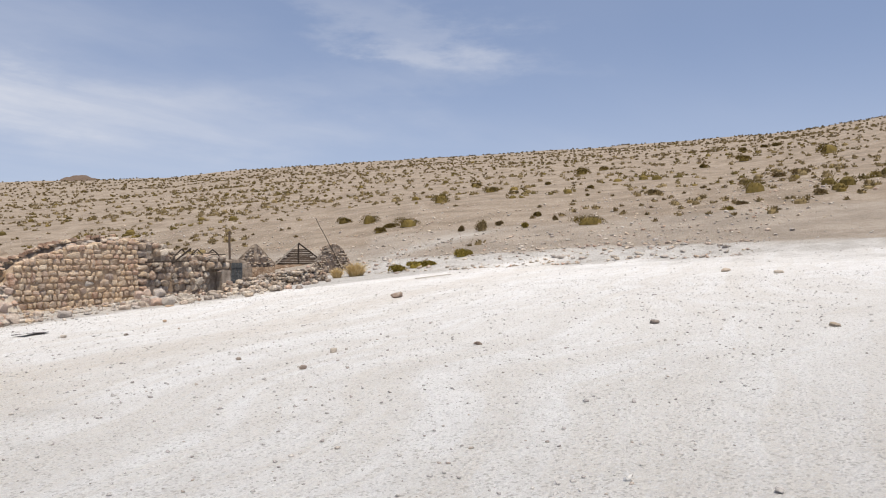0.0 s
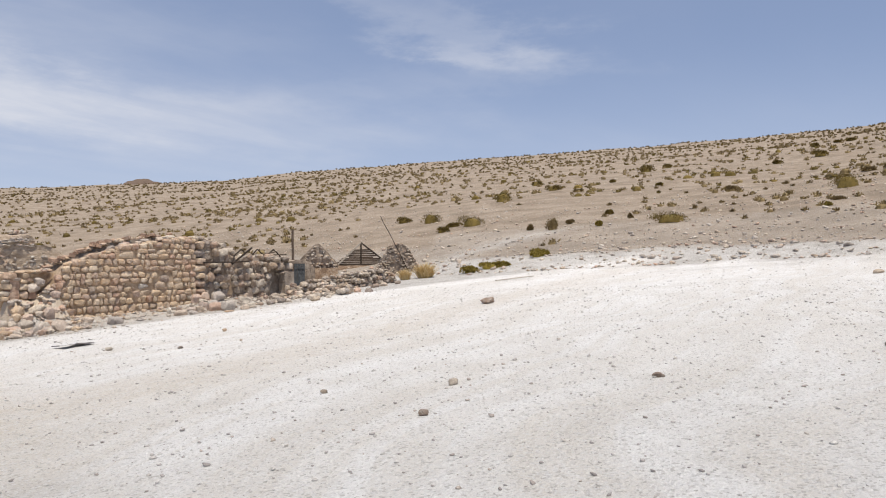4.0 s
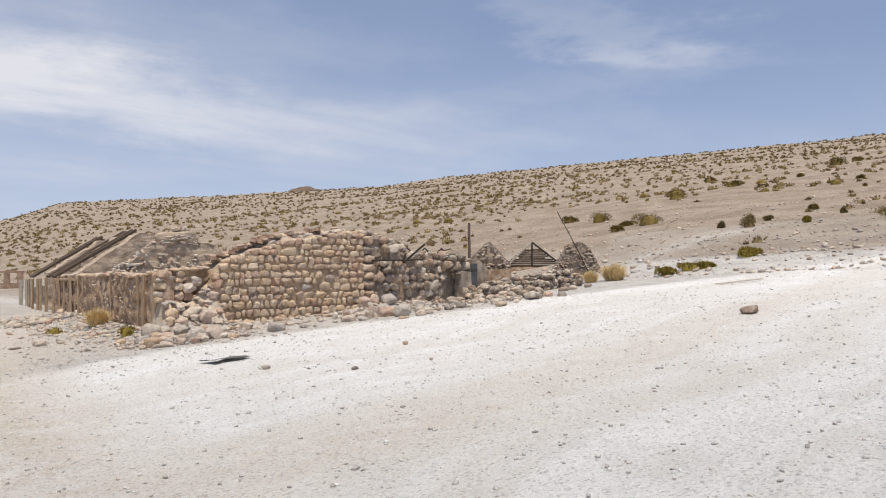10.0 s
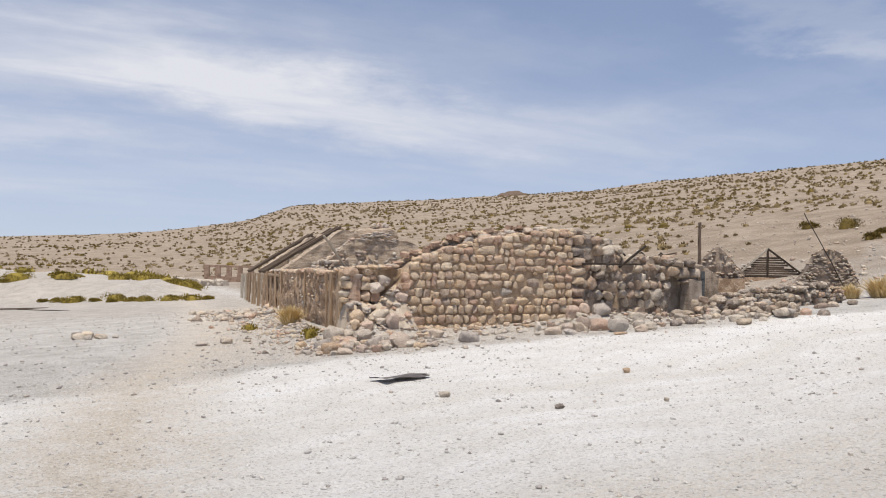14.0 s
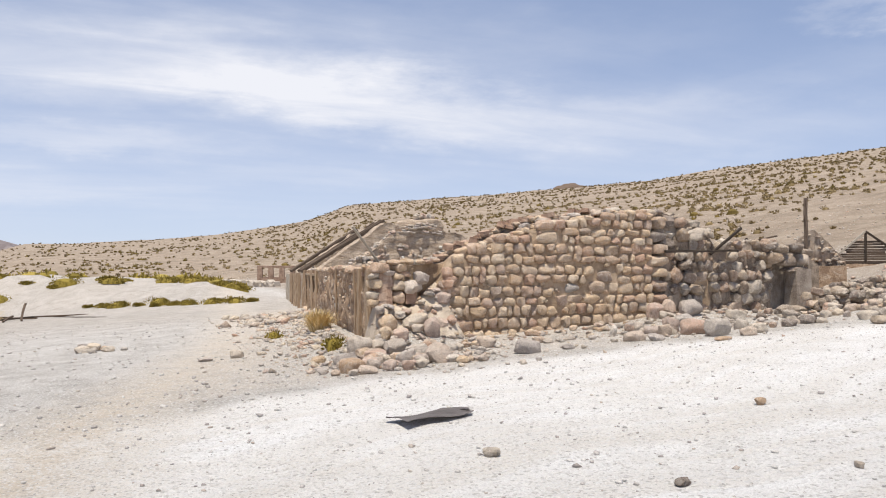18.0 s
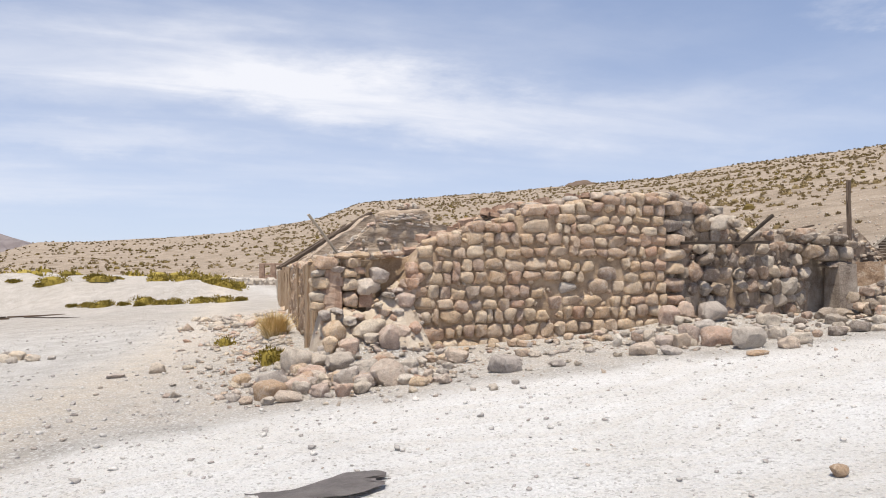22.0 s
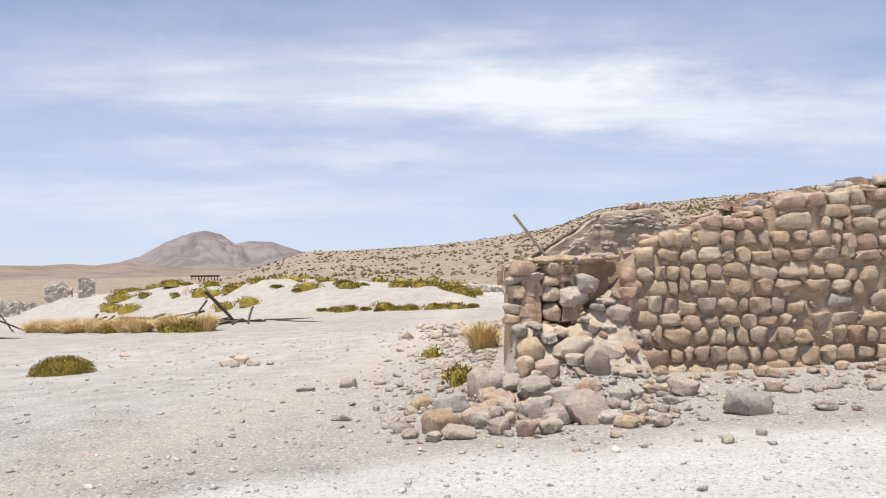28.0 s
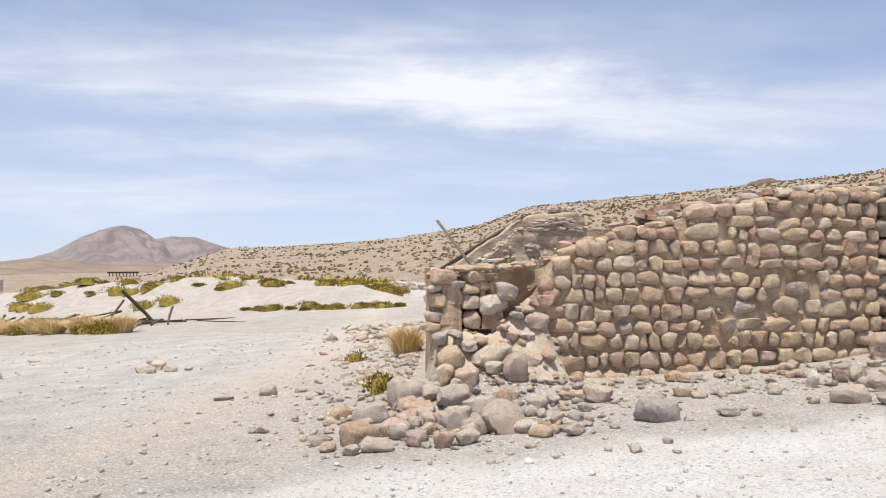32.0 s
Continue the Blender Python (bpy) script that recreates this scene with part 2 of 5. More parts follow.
def make_ground():
    n = Nodes("desert_ground")
    white, track, tan, red = n.attr("white"), n.attr("track"), n.attr("tan"), n.attr("rubble")
    wobble = n.noise(.35, 6, .62)
    wob2 = n.noise(2.2, 5, .6)
    edge = n.math("ADD", white, n.math("MULTIPLY", n.math("SUBTRACT", wobble, .5), .7))
    w = n.fade(edge, .22, .95)
    # soil: greyish cream grit
    soil = n.ramp(n.noise(1.1, 6, .65), [(.28, (.42, .393, .358)), (.5, (.51, .482, .445)), (.72, (.59, .563, .525))])
    hill = n.ramp(n.noise(.22, 7, .68), [(.3, (.225, .17, .116)), (.5, (.305, .236, .17)), (.7, (.385, .308, .232))])
    hill = n.mix(n.fade(n.noise(2.6, 5, .7), .46, .66, 0, .4), hill, (.19, .14, .092))
    c = n.mix(tan, soil, hill)
    chalk = n.ramp(n.noise(.8, 7, .7), [(.25, (.80, .775, .735)), (.5, (.88, .862, .835)), (.75, (.92, .91, .89))])
    # wheel marks and scraped bands that run across the flat, at two widths
    place = n.add("ShaderNodeSeparateXYZ")
    n.put(n.pos(), place.inputs[0])
    px, py = place.outputs[0], place.outputs[1]
    bend = n.math("MULTIPLY", n.math("SUBTRACT", n.noise(.07, 3), .5), 5.0)
    run = n.add("ShaderNodeCombineXYZ")
    n.put(n.math("MULTIPLY", n.math("ADD", px, n.math("MULTIPLY", py, .2)), .045), run.inputs[0])
    n.put(n.math("ADD", n.math("SUBTRACT", py, n.math("MULTIPLY", px, .2)), bend), run.inputs[1])
    broad = n.fade(n.noise(.42, 4, .6, at=run.outputs[0]), .40, .66, 0, .75)
    narrow = n.fade(n.noise(1.9, 4, .6, at=run.outputs[0]), .46, .62, 0, .45)
    chalk = n.mix(n.math("MULTIPLY", broad, .7), chalk, (.74, .695, .632))
    chalk = n.mix(n.math("MULTIPLY", narrow, .8), chalk, (.76, .71, .64))
    c = n.mix(w, c, chalk)
    c = n.mix(n.math("MULTIPLY", track, n.fade(wob2, .3, .6, .5, .9)), c, (.64, .555, .45))
    c = n.mix(n.math("MULTIPLY", red, n.fade(wob2, .35, .6, .35, .8)), c, (.56, .485, .40))
    # grit: single grains lighter and darker than the ground they lie in
    grain = n.cells(16.0, "Color")
    gsep = n.add("ShaderNodeSeparateColor")
    n.put(grain, gsep.inputs[0])
    gd = n.cells(16.0)
    bare = n.math("SUBTRACT", 1.0, n.math("MULTIPLY", tan, .8))
    grit = n.math("MULTIPLY", n.fade(gsep.outputs[0], .80, .86), n.fade(gd, .16, .34, 1, 0))
    c = n.mix(n.math("MULTIPLY", grit, .4), c, (.32, .29, .255))
    grit2 = n.math("MULTIPLY", n.fade(gsep.outputs[1], .78, .84), n.fade(gd, .16, .36, 1, 0))
    c = n.mix(n.math("MULTIPLY", n.math("MULTIPLY", grit2, bare), .6), c, (.80, .785, .75))
    g3 = n.cells(42.0, "Color")
    sep3 = n.add("ShaderNodeSeparateColor")
    n.put(g3, sep3.inputs[0])
    c = n.mix(n.fade(sep3.outputs[0], .84, .92, 0, .45), c, (.32, .29, .255))
    c = n.mix(n.math("MULTIPLY", n.fade(sep3.outputs[1], .76, .86, 0, .6), bare), c, (.82, .81, .79))
    fine = n.noise(60.0, 4, .7)
    c = n.mix(n.fade(fine, .34, .62, .22, 0), c, (.32, .29, .26))
    nb = n.bump(n.noise(1.6, 7, .65), .5, .12)
    nb = n.bump(n.math("SUBTRACT", n.noise(20.0, 6, .72), n.math("MULTIPLY", gd, .5)), 1.0, .035, nb)
    return n.done(c, .96, nb, spec=.15)


def make_adobe(name, a, b, dark):
    n = Nodes(name)
    c = n.ramp(n.noise(1.7, 7, .62), [(.25, dark), (.5, a), (.75, b)])
    run = n.fade(n.noise(3.0, 5, .6, size=(2.2, 2.2, .35)), .48, .7, 0, .5)
    c = n.mix(run, c, dark)
    c = n.mix(n.fade(n.noise(34, 5, .7), .4, .72, 0, .35), c, b)
    nb = n.bump(n.noise(6.0, 7, .68), .7, .06)
    nb = n.bump(n.noise(45, 4, .7), .6, .01, nb)
    return n.done(c, .95, nb, spec=.15)


def make_wattle(name, a, b, dark, pale):
    """Old mud plaster over upright canes: vertical runs, pale flakes, dark holes."""
    n = Nodes(name)
    ribs = n.noise(2.6, 8, .75, size=(.75, .75, .8), dist=.6)
    c = n.ramp(ribs, [(.28, dark), (.45, a), (.62, b), (.8, pale)])
    c = n.mix(n.fade(n.noise(5.0, 7, .75, size=(.6, .6, 1.1), dist=.8), .57, .68, 0, .8), c, pale)
    c = n.mix(n.fade(n.noise(3.1, 7, .75, dist=.9), .53, .64, 0, .75), c, dark)
    c = n.mix(n.fade(n.noise(40, 5, .7), .45, .7, 0, .4), c, dark)
    nb = n.bump(n.noise(7.0, 7, .7, size=(1.3, 1.3, .7)), .9, .06)
    nb = n.bump(n.noise(45, 4, .7), .7, .012, nb)
    return n.done(c, .95, nb, spec=.15)


def make_strata(name, a, b, dark):
    """Rain-worn adobe: courses show as faint level bands, with pits and pale runs."""
    n = Nodes(name)
    bands = n.noise(3.2, 7, .7, size=(.55, .55, 2.4), dist=.3)
    c = n.ramp(bands, [(.28, dark), (.48, a), (.66, b)])
    c = n.mix(n.fade(n.noise(5.5, 7, .75), .56, .70, 0, .6), c, dark)
    c = n.mix(n.fade(n.noise(9.0, 6, .75, dist=.5), .58, .7, 0, .5), c, (.58, .48, .38))
    nb = n.bump(bands, .8, .08)
    nb = n.bump(n.noise(11.0, 8, .75), .9, .045, nb)
    return n.done(c, .95, nb, spec=.12)


def make_wood(name, a, b):
    n = Nodes(name)
    g = n.noise(5.0, 6, .6, at=n.co, size=(9, 9, .6))
    c = n.ramp(g, [(.3, a), (.68, b)])
    c = n.mix(n.fade(n.rand(), 0, 1, 0, .45), c, a)
    nb = n.bump(g, .6, .012)
    return n.done(c, .88, nb, spec=.2)


def make_leaf(name, a, b, c3):
    n = Nodes(name)
    c = n.ramp(n.island(), [(.0, a), (.55, b), (1.0, c3)])
    c = n.mix(n.fade(n.noise(1.3, 4), .4, .65, 0, .5), c, a)
    return n.done(c, .8, None, spec=.2)


TAN_STONES = [(.0, (0.673, 0.476, 0.295)), (.15, (0.750, 0.574, 0.394)), (.3, (0.640, 0.445, 0.282)), (.43, (0.584, 0.439, 0.315)), (.54, (0.595, 0.393, 0.268)), (.66, (0.771, 0.621, 0.455)),
              (.78, (0.640, 0.481, 0.338)), (.89, (0.562, 0.347, 0.239)), (1.0, (0.496, 0.404, 0.324))]
GREY_STONES = [(.0, (0.507, 0.405, 0.307)), (.10, (0.722, 0.630, 0.524)), (.2, (0.507, 0.370, 0.250)), (.34, (0.195, 0.152, 0.124)), (.48, (0.586, 0.468, 0.347)), (.6, (0.273, 0.226, 0.194)), (.74, (0.450, 0.297, 0.205)), (.86, (0.664, 0.576, 0.471)), (.93, (0.234, 0.185, 0.152)), (1.0, (0.459, 0.350, 0.250))]
RUBBLE = [(.0, (0.684, 0.582, 0.470)), (.14, (0.536, 0.482, 0.432)), (.28, (0.752, 0.627, 0.475)), (.42, (0.456, 0.398, 0.362)), (.54, (0.638, 0.560, 0.491)), (.66, (0.684, 0.504, 0.356)), (.76, (0.547, 0.470, 0.416)), (.88, (0.616, 0.392, 0.281)), (1.0, (0.800, 0.750, 0.659))]
M_GROUND = make_ground()
M_STONE = make_stone("field_stone", TAN_STONES, (.36, .26, .175))
M_GREY = make_stone("grey_field_stone", GREY_STONES, (.34, .295, .25))
M_RUBBLE = make_stone("rubble_stone", RUBBLE, (.42, .36, .30))
M_PEBBLE = make_pebble("pebble", [(.0, (.36, .33, .305)), (.25, (.52, .49, .46)), (.55, (.64, .615, .58)), (.72, (.32, .29, .27)), (.85, (.52, .45, .38)), (1.0, (.74, .72, .69))])
M_CHIPS = make_stone("broken_stone", RUBBLE, (.42, .36, .30), "island")
M_MORTAR = make_adobe("mud_mortar", (.44, .325, .22), (.54, .42, .305), (.29, .205, .135))
# darker mud mortar; it also colours the panels painted as window shade
M_DARKMORTAR_SHADE = make_adobe("dark_mud_mortar_and_shade", (.30, .235, .18), (.43, .355, .285), (.14, .108, .082))
M_ADOBE = make_strata("rain_worn_adobe", (.50, .395, .30), (.60, .49, .385), (.40, .305, .225))
M_PIER = make_adobe("grey_brown_adobe", (.37, .31, .255), (.49, .425, .355), (.21, .165, .13))
M_SAND = make_adobe("drifted_sand", (.55, .46, .36), (.63, .55, .45), (.45, .365, .275))
M_PLASTER = make_wattle("peeling_mud_plaster", (.43, .30, .20), (.50, .365, .255), (.25, .165, .108), (.60, .49, .38))
M_REDADOBE = make_adobe("red_adobe_brick", (.42, .28, .20), (.54, .41, .315), (.27, .165, .115))
M_POST = make_wood("dusty_brown_timber", (.29, .20, .13), (.50, .385, .27))
M_WOOD = make_wood("weathered_timber", (.07, .05, .036), (.19, .14, .105))
M_PALEWOOD = make_wood("sunbleached_timber", (.34, .295, .24), (.54, .48, .40))
M_DARKWOOD = make_wood("dark_timber", (.03, .023, .018), (.085, .065, .05))
M_SHRUB = make_leaf("shrub_leaf", (.10, .074, .022), (.175, .125, .034), (.26, .182, .055))
M_GREENSHRUB = make_leaf("green_shrub_leaf", (.17, .13, .026), (.275, .21, .042), (.39, .30, .08))
M_STRAW = make_leaf("straw_grass", (.52, .37, .16), (.68, .52, .27), (.80, .67, .42))
M_TWIG = make_leaf("grey_twig", (.15, .108, .05), (.235, .172, .08), (.33, .25, .125))


# ---------------------------------------------------------------- helpers for things
def thing(name, label, category, at, group="", kind="", turn=0.0):
    ob = new(name)
    ob.empty_display_size = .2
    ob.matrix_world = pose(*at, 0, 0, turn)
    return tagged(ob, label, category, group, kind)


def mesh_of(name, bm, material, smooth=True):
    me = bpy.data.meshes.new(name)
    bm.to_mesh(me)
    bm.free()
    me.materials.append(material)
    if smooth:
        me.shade_smooth()
        me.set_sharp_from_angle(angle=radians(38))
    return me


def part(name, bm, material, parent, label="", smooth=True, at=None):
    """Links a bmesh, in the parent's own space, as one part of it."""
    ob = new(name, mesh_of(name, bm, material, smooth))
    ob.parent = parent
    if at is not None:
        ob.matrix_basis = at
    if label:
        ob["label"] = label
    return ob


def whole(name, bm, material, label, category, group="", kind="", smooth=True, at=None):
    ob = new(name, mesh_of(name, bm, material, smooth))
    if at is not None:
        ob.matrix_basis = at
    return tagged(ob, label, category, group, kind)


def rock_bm(seed, level=2, boxy=.65, rough=.16, facets=9):
    """A field stone, worn round but with flats and dents, 1.8 across each way. level 1: a plain angular chip."""
    rnd = random.Random(seed * 31 + 7)
    bm = bmesh.new()
    if level == 1:
        for _ in range(10):
            p = Vector((rnd.gauss(0, 1), rnd.gauss(0, 1), rnd.gauss(0, 1))).normalized()
            bm.verts.new(Vector([math.copysign(abs(c) ** boxy, c) for c in p]) * rnd.uniform(1 - rough * 1.2, 1.0))
        hull = bmesh.ops.convex_hull(bm, input=bm.verts)
        bmesh.ops.delete(bm, geom=list({v for v in hull["geom_interior"] + hull["geom_unused"] if isinstance(v, bmesh.types.BMVert)}), context="VERTS")
    else:
        bmesh.ops.create_cube(bm, size=2.0)
        bmesh.ops.subdivide_edges(bm, edges=bm.edges, cuts=(0, 0, 3, 6, 9)[level], use_grid_fill=True)
        power = 2.05 + 2.1 * (1 - boxy) ** 1.3
        conj = power / (power - 1)
        flats = []
        for _ in range(facets):
            nrm = Vector((rnd.gauss(0, 1), rnd.gauss(0, 1), rnd.gauss(0, 1))).normalized()
            reach = sum(abs(c) ** conj for c in nrm) ** (1 / conj)
            flats.append((nrm, reach * rnd.uniform(.66, .95)))
        off = Vector((seed * 7.13, seed * 3.77, seed * 5.31))
        ta, tb = rnd.uniform(-.17, .17), rnd.uniform(-.17, .17)
        for v in bm.verts:
            p = v.co / sum(abs(c) ** power for c in v.co) ** (1 / power)
            for nrm, d in flats:
                over = p.dot(nrm) - d
                if over > 0:
                    p -= nrm * over * .92
            q = p * (1 + rough * (.8 * noise.noise(p * 1.3 + off) + .4 * noise.noise(p * 3.1 + off) + .2 * noise.noise(p * 6.5 + off)))
            v.co = Vector((q.x * (1 + ta * q.z), q.y, q.z * (1 + tb * q.x)))
    bmesh.ops.recalc_face_normals(bm, faces=bm.faces)
    for k in range(3):
        lo, hi = min(v.co[k] for v in bm.verts), max(v.co[k] for v in bm.verts)
        for v in bm.verts:
            v.co[k] = ((v.co[k] - lo) / (hi - lo) * 2 - 1) * .9
    return bm


def rock_meshes(name, material, count, level=2, boxy=.65, rough=.16, first=0, facets=9):
    return [mesh_of(name, rock_bm(first + k + 1, level, boxy, rough, facets), material) for k in range(count)]


def put_mesh(name, me, parent, m, label=""):
    ob = new(name, me)
    ob.parent = parent
    ob.matrix_basis = m
    if label:
        ob["label"] = label
    return ob


def scaled(m, sx, sy, sz):
    return m @ Matrix.Diagonal((sx, sy, sz, 1))


def beam_bm(length, w, d, rough=.012, seed=0, bend=0.0, seg=8):
    """A rough-hewn stick along +z from the origin."""
    bm = bmesh.new()
    rings = []
    for i in range(seg + 1):
        k = i / seg
        s = 1 + .12 * noise.noise((seed * 3.1, k * 3, 1.7))
        ox = bend * math.sin(math.pi * k) + rough * noise.noise((seed, k * 4, 0))
        oy = rough * noise.noise((seed, k * 4, 9))
        ring = []
        for a, b in ((-1, -.8), (-.8, -1), (.8, -1), (1, -.8), (1, .8), (.8, 1), (-.8, 1), (-1, .8)):
            ring.append(bm.verts.new((ox + a * w / 2 * s, oy + b * d / 2 * s, k * length)))
        rings.append(ring)
    for a, b in zip(rings, rings[1:]):
        for j in range(8):
            bm.faces.new((a[j], a[(j + 1) % 8], b[(j + 1) % 8], b[j]))
    bm.faces.new(list(reversed(rings[0])))
    bm.faces.new(rings[-1])
    return bm


def stick_pose(a, b, roll=0.0):
    """A pose that lays a stick's +z from a towards b."""
    a, b = Vector(a), Vector(b)
    turn = (b - a).to_track_quat("Z", "Y").to_matrix().to_4x4()
    return Matrix.Translation(a) @ turn @ pose(0, 0, 0, 0, 0, roll), (b - a).length


# ---------------------------------------------------------------- ground
CX, CY = -6.0, -17.0
SKY_AZ = [(-180, .0), (-60, -.014), (-25, -.014), (-13.5, -.011), (-10.5, .005), (-8, .019), (0, .026), (4, .033), (10.5, .05), (14, .074), (18, .08),
          (25, .088), (31, .096), (37, .104), (42, .116), (52, .131), (65, .143), (82, .152), (90, .165), (120, .16), (150, .06), (180, .0)]
RAD_AZ = [(-180, 600), (-60, 700), (-12, 740), (0, 780), (10.5, 800), (14, 790), (31, 720), (52, 580), (90, 480), (130, 480), (180, 600)]
FOOT_AZ = [(-180, 90), (-25, 140), (0, 128), (11, 115), (20, 78), (40, 46), (60, 33), (90, 30), (130, 34), (180, 90)]


def along(table, az):
    for (a, u), (b, v) in zip(table, table[1:]):
        if a <= az <= b:
            k = (az - a) / (b - a)
            return u + (v - u) * k
    return table[-1][1]


def plain(x, y):
    s = y + 6.9
    return .05 + .052 * x - .042 * (s if s < 15 else 15 + (s - 15) * .55)


def ground_z(x, y):
    dx, dy = x - CX, y - CY
    r, az = math.hypot(dx, dy), math.degrees(math.atan2(dx, dy))
    foot, rim = along(FOOT_AZ, az), along(RAD_AZ, az)
    k = min(1.0, foot / max(r, .01))
    base = plain(CX + dx * k, CY + dy * k)
    if r <= foot:
        return base
    top = 1.6 + rim * along(SKY_AZ, az)
    q = (r - foot) / (rim - foot)
    if q <= 1:
        rise = q ** 1.04
        return base + (top - base) * rise
    return top - (r - rim) * .03


def ease(a, b, v):
    k = min(1.0, max(0.0, (v - a) / (b - a)))
    return k * k * (3 - 2 * k)


def rim_x(y):
    """Where the white gravel ends against the slope to the east."""
    return 26.3 - .10 * max(0, -y - 13) + 1.6 * math.exp(-((y + 9.5) / 2.6) ** 2)


def bank_rise(x, y, run):
    """The low white banks beside the valley track: 0 at their foot, 1 on top."""
    back = (y - 38.3 + .83 * x) * .77
    return ease(-.5, run, back) * ease(46, 24, back) * ease(5, -1, x) * ease(-62, -44, x)


TRACK_X = [(-1100, -40), (-60, -15), (-12, -6.6), (-4.4, -5.5), (1, -3.9), (9, -2.6), (20, -1.3), (60, 2), (1100, 40)]


def zones(x, y):
    """White gravel, cream track, tan hillside and ruin rubble, each 0 to 1."""
    edge = -3.3 - .02 * max(0, x) - .35 * max(0, -x - 1) + .5 * noise.noise((x * .6, 0, 3))
    limit = rim_x(y)
    white = ease(-1.0, 1.0, edge - y) * ease(-1.2, 1.6, limit - x + 1.2 * noise.noise((x * .3, y * .3, 5)))
    white *= 1 - .62 * ease(10, 0, limit - x) * (.75 + .8 * noise.noise((x * .3, y * .3, 7)))
    white *= 1 - .2 * ease(-3, -9, x) * ease(-24, -8, y)
    # low white banks on the valley floor
    white = max(white, .12 * bank_rise(x, y, 1.0))
    lane = abs(x - along(TRACK_X, y) + .25 * noise.noise((y * .2, 3, 0)))
    track = ease(1.7, .7, lane) * ease(-22, -9, y) * (.75 + .25 * math.cos(lane * 3.4))
    lane2 = abs(y + 13.6 - .16 * x)
    track = max(track, .45 * ease(1.6, .5, lane2) * ease(-16, -6, x) * ease(40, 10, x))
    dx, dy = x - CX, y - CY
    r, az = math.hypot(dx, dy), math.degrees(math.atan2(dx, dy))
    tan = ease(0, 14, r - along(FOOT_AZ, az) - (14 if az > 55 else 4)) if -12 < az < 150 else ease(100, 150, r)
    tan = max(tan, .85 * ease(.5, 3.5, x - limit) * ease(8, 3, y), ease(0, 6, y - 3) * ease(5.5, 9, x) * .8, ease(42, 52, x))
    tan = max(tan, .34 * ease(12, 26, y) * ease(8, 1, x))
    rubble = ease(2.6, .6, max(abs(x - 2.5) - 5.2, abs(y + .5) - .9)) * .8
    rubble = max(rubble, ease(2.4, .4, max(abs(x + 1.4 - .123 * y) - 1.0, abs(y - 10) - 12)) * .9)
    return white, track * (1 - tan), tan, rubble


def relief(x, y):
    """The ground's height with its small unevenness, banks and the slight berm."""
    z = ground_z(x, y)
    r = math.hypot(x - CX, y - CY)
    z += .05 * noise.noise((x * .22, y * .22, 0)) + .018 * noise.noise((x * 1.1, y * 1.1, 4)) * (r < 60)
    if r > 60:
        z += min(1.0, (r - 60) / 60) * (1.1 * noise.noise((x * .02, y * .02, 2)) + .5 * noise.noise((x * .07, y * .07, 3)))
    z += bank_rise(x, y, 9.0) * (2.3 - 1.2 * ease(-16, 2, x)) * (1 + .35 * noise.noise((x * .16, y * .13, 8)) + .2 * noise.noise((x * .5, y * .4, 3)))
    # a shallow hollow where the vehicles turn
    z -= .2 * math.exp(-((x + 1) / 7) ** 2 - ((y + 11) / 5) ** 2)
    # berm of spoil along the right-hand edge of the white ground
    z += .28 * math.exp(-((x - rim_x(y) - 1.5) / 2.6) ** 2) * ease(4, -3, y)
    z += .13 * noise.noise((x * .55, y * .55, 6)) * math.exp(-((x - rim_x(y)) / 4.5) ** 2) * ease(4, -3, y)
    # the wall stands in a heap of its own fallen earth
    z += .18 * math.exp(-((x - 10.2) / .9) ** 2 - ((y + 2.6) / 1.4) ** 2)
    heap = math.exp(-((y + .1) / .9) ** 2)
    z += .12 * heap * ease(-1.6, 0, x) * ease(12, 8, x)
    z += .42 * math.exp(-((x - .1) / .75) ** 2 - ((y + .2) / .6) ** 2)
    z += .25 * math.exp(-((x + .9 - .123 * y) / .8) ** 2) * ease(-1.5, 1, y) * ease(24, 12, y)
    z += .22 * math.exp(-((x - 6.6) / 1.5) ** 2 - ((y + .6) / .8) ** 2)
    return z


def build_ground():
    rings = [0.0]
    step = .16
    while rings[-1] < 1000:
        rings.append(rings[-1] + step)
        step = max(.16, rings[-1] * .0135)
    azs = list(np.arange(-180, -60, 3.0)) + list(np.arange(-60, 110, .62)) + list(np.arange(110, 180, 3.0))
    n = len(azs)
    verts, cols = [(CX, CY, relief(CX, CY))], []
    for r in rings[1:]:
        for a in azs:
            x, y = CX + r * math.sin(radians(a)), CY + r * math.cos(radians(a))
            verts.append((x, y, relief(x, y)))
    faces = [(0, 1 + j, 1 + (j + 1) % n) for j in range(n)]
    for i in range(len(rings) - 2):
        a, b = 1 + i * n, 1 + (i + 1) * n
        faces += [(a + j, b + j, b + (j + 1) % n, a + (j + 1) % n) for j in range(n)]
    me = bpy.data.meshes.new("ground")
    me.from_pydata(verts, [], faces)
    me.validate()
    me.update()
    if me.polygons[5].normal.z < 0:
        me.flip_normals()
    vals = [zones(x, y) for x, y, _ in verts]
    for k, name in enumerate(("white", "track", "tan", "rubble")):
        at = me.attributes.new(name, "FLOAT", "POINT")
        at.data.foreach_set("value", [v[k] for v in vals])
    me.materials.append(M_GROUND)
    me.shade_smooth()
    return tagged(new("ground", me), "white gravel flat rising into a tan desert hillside", "ground", kind="structure")


ground = build_ground()


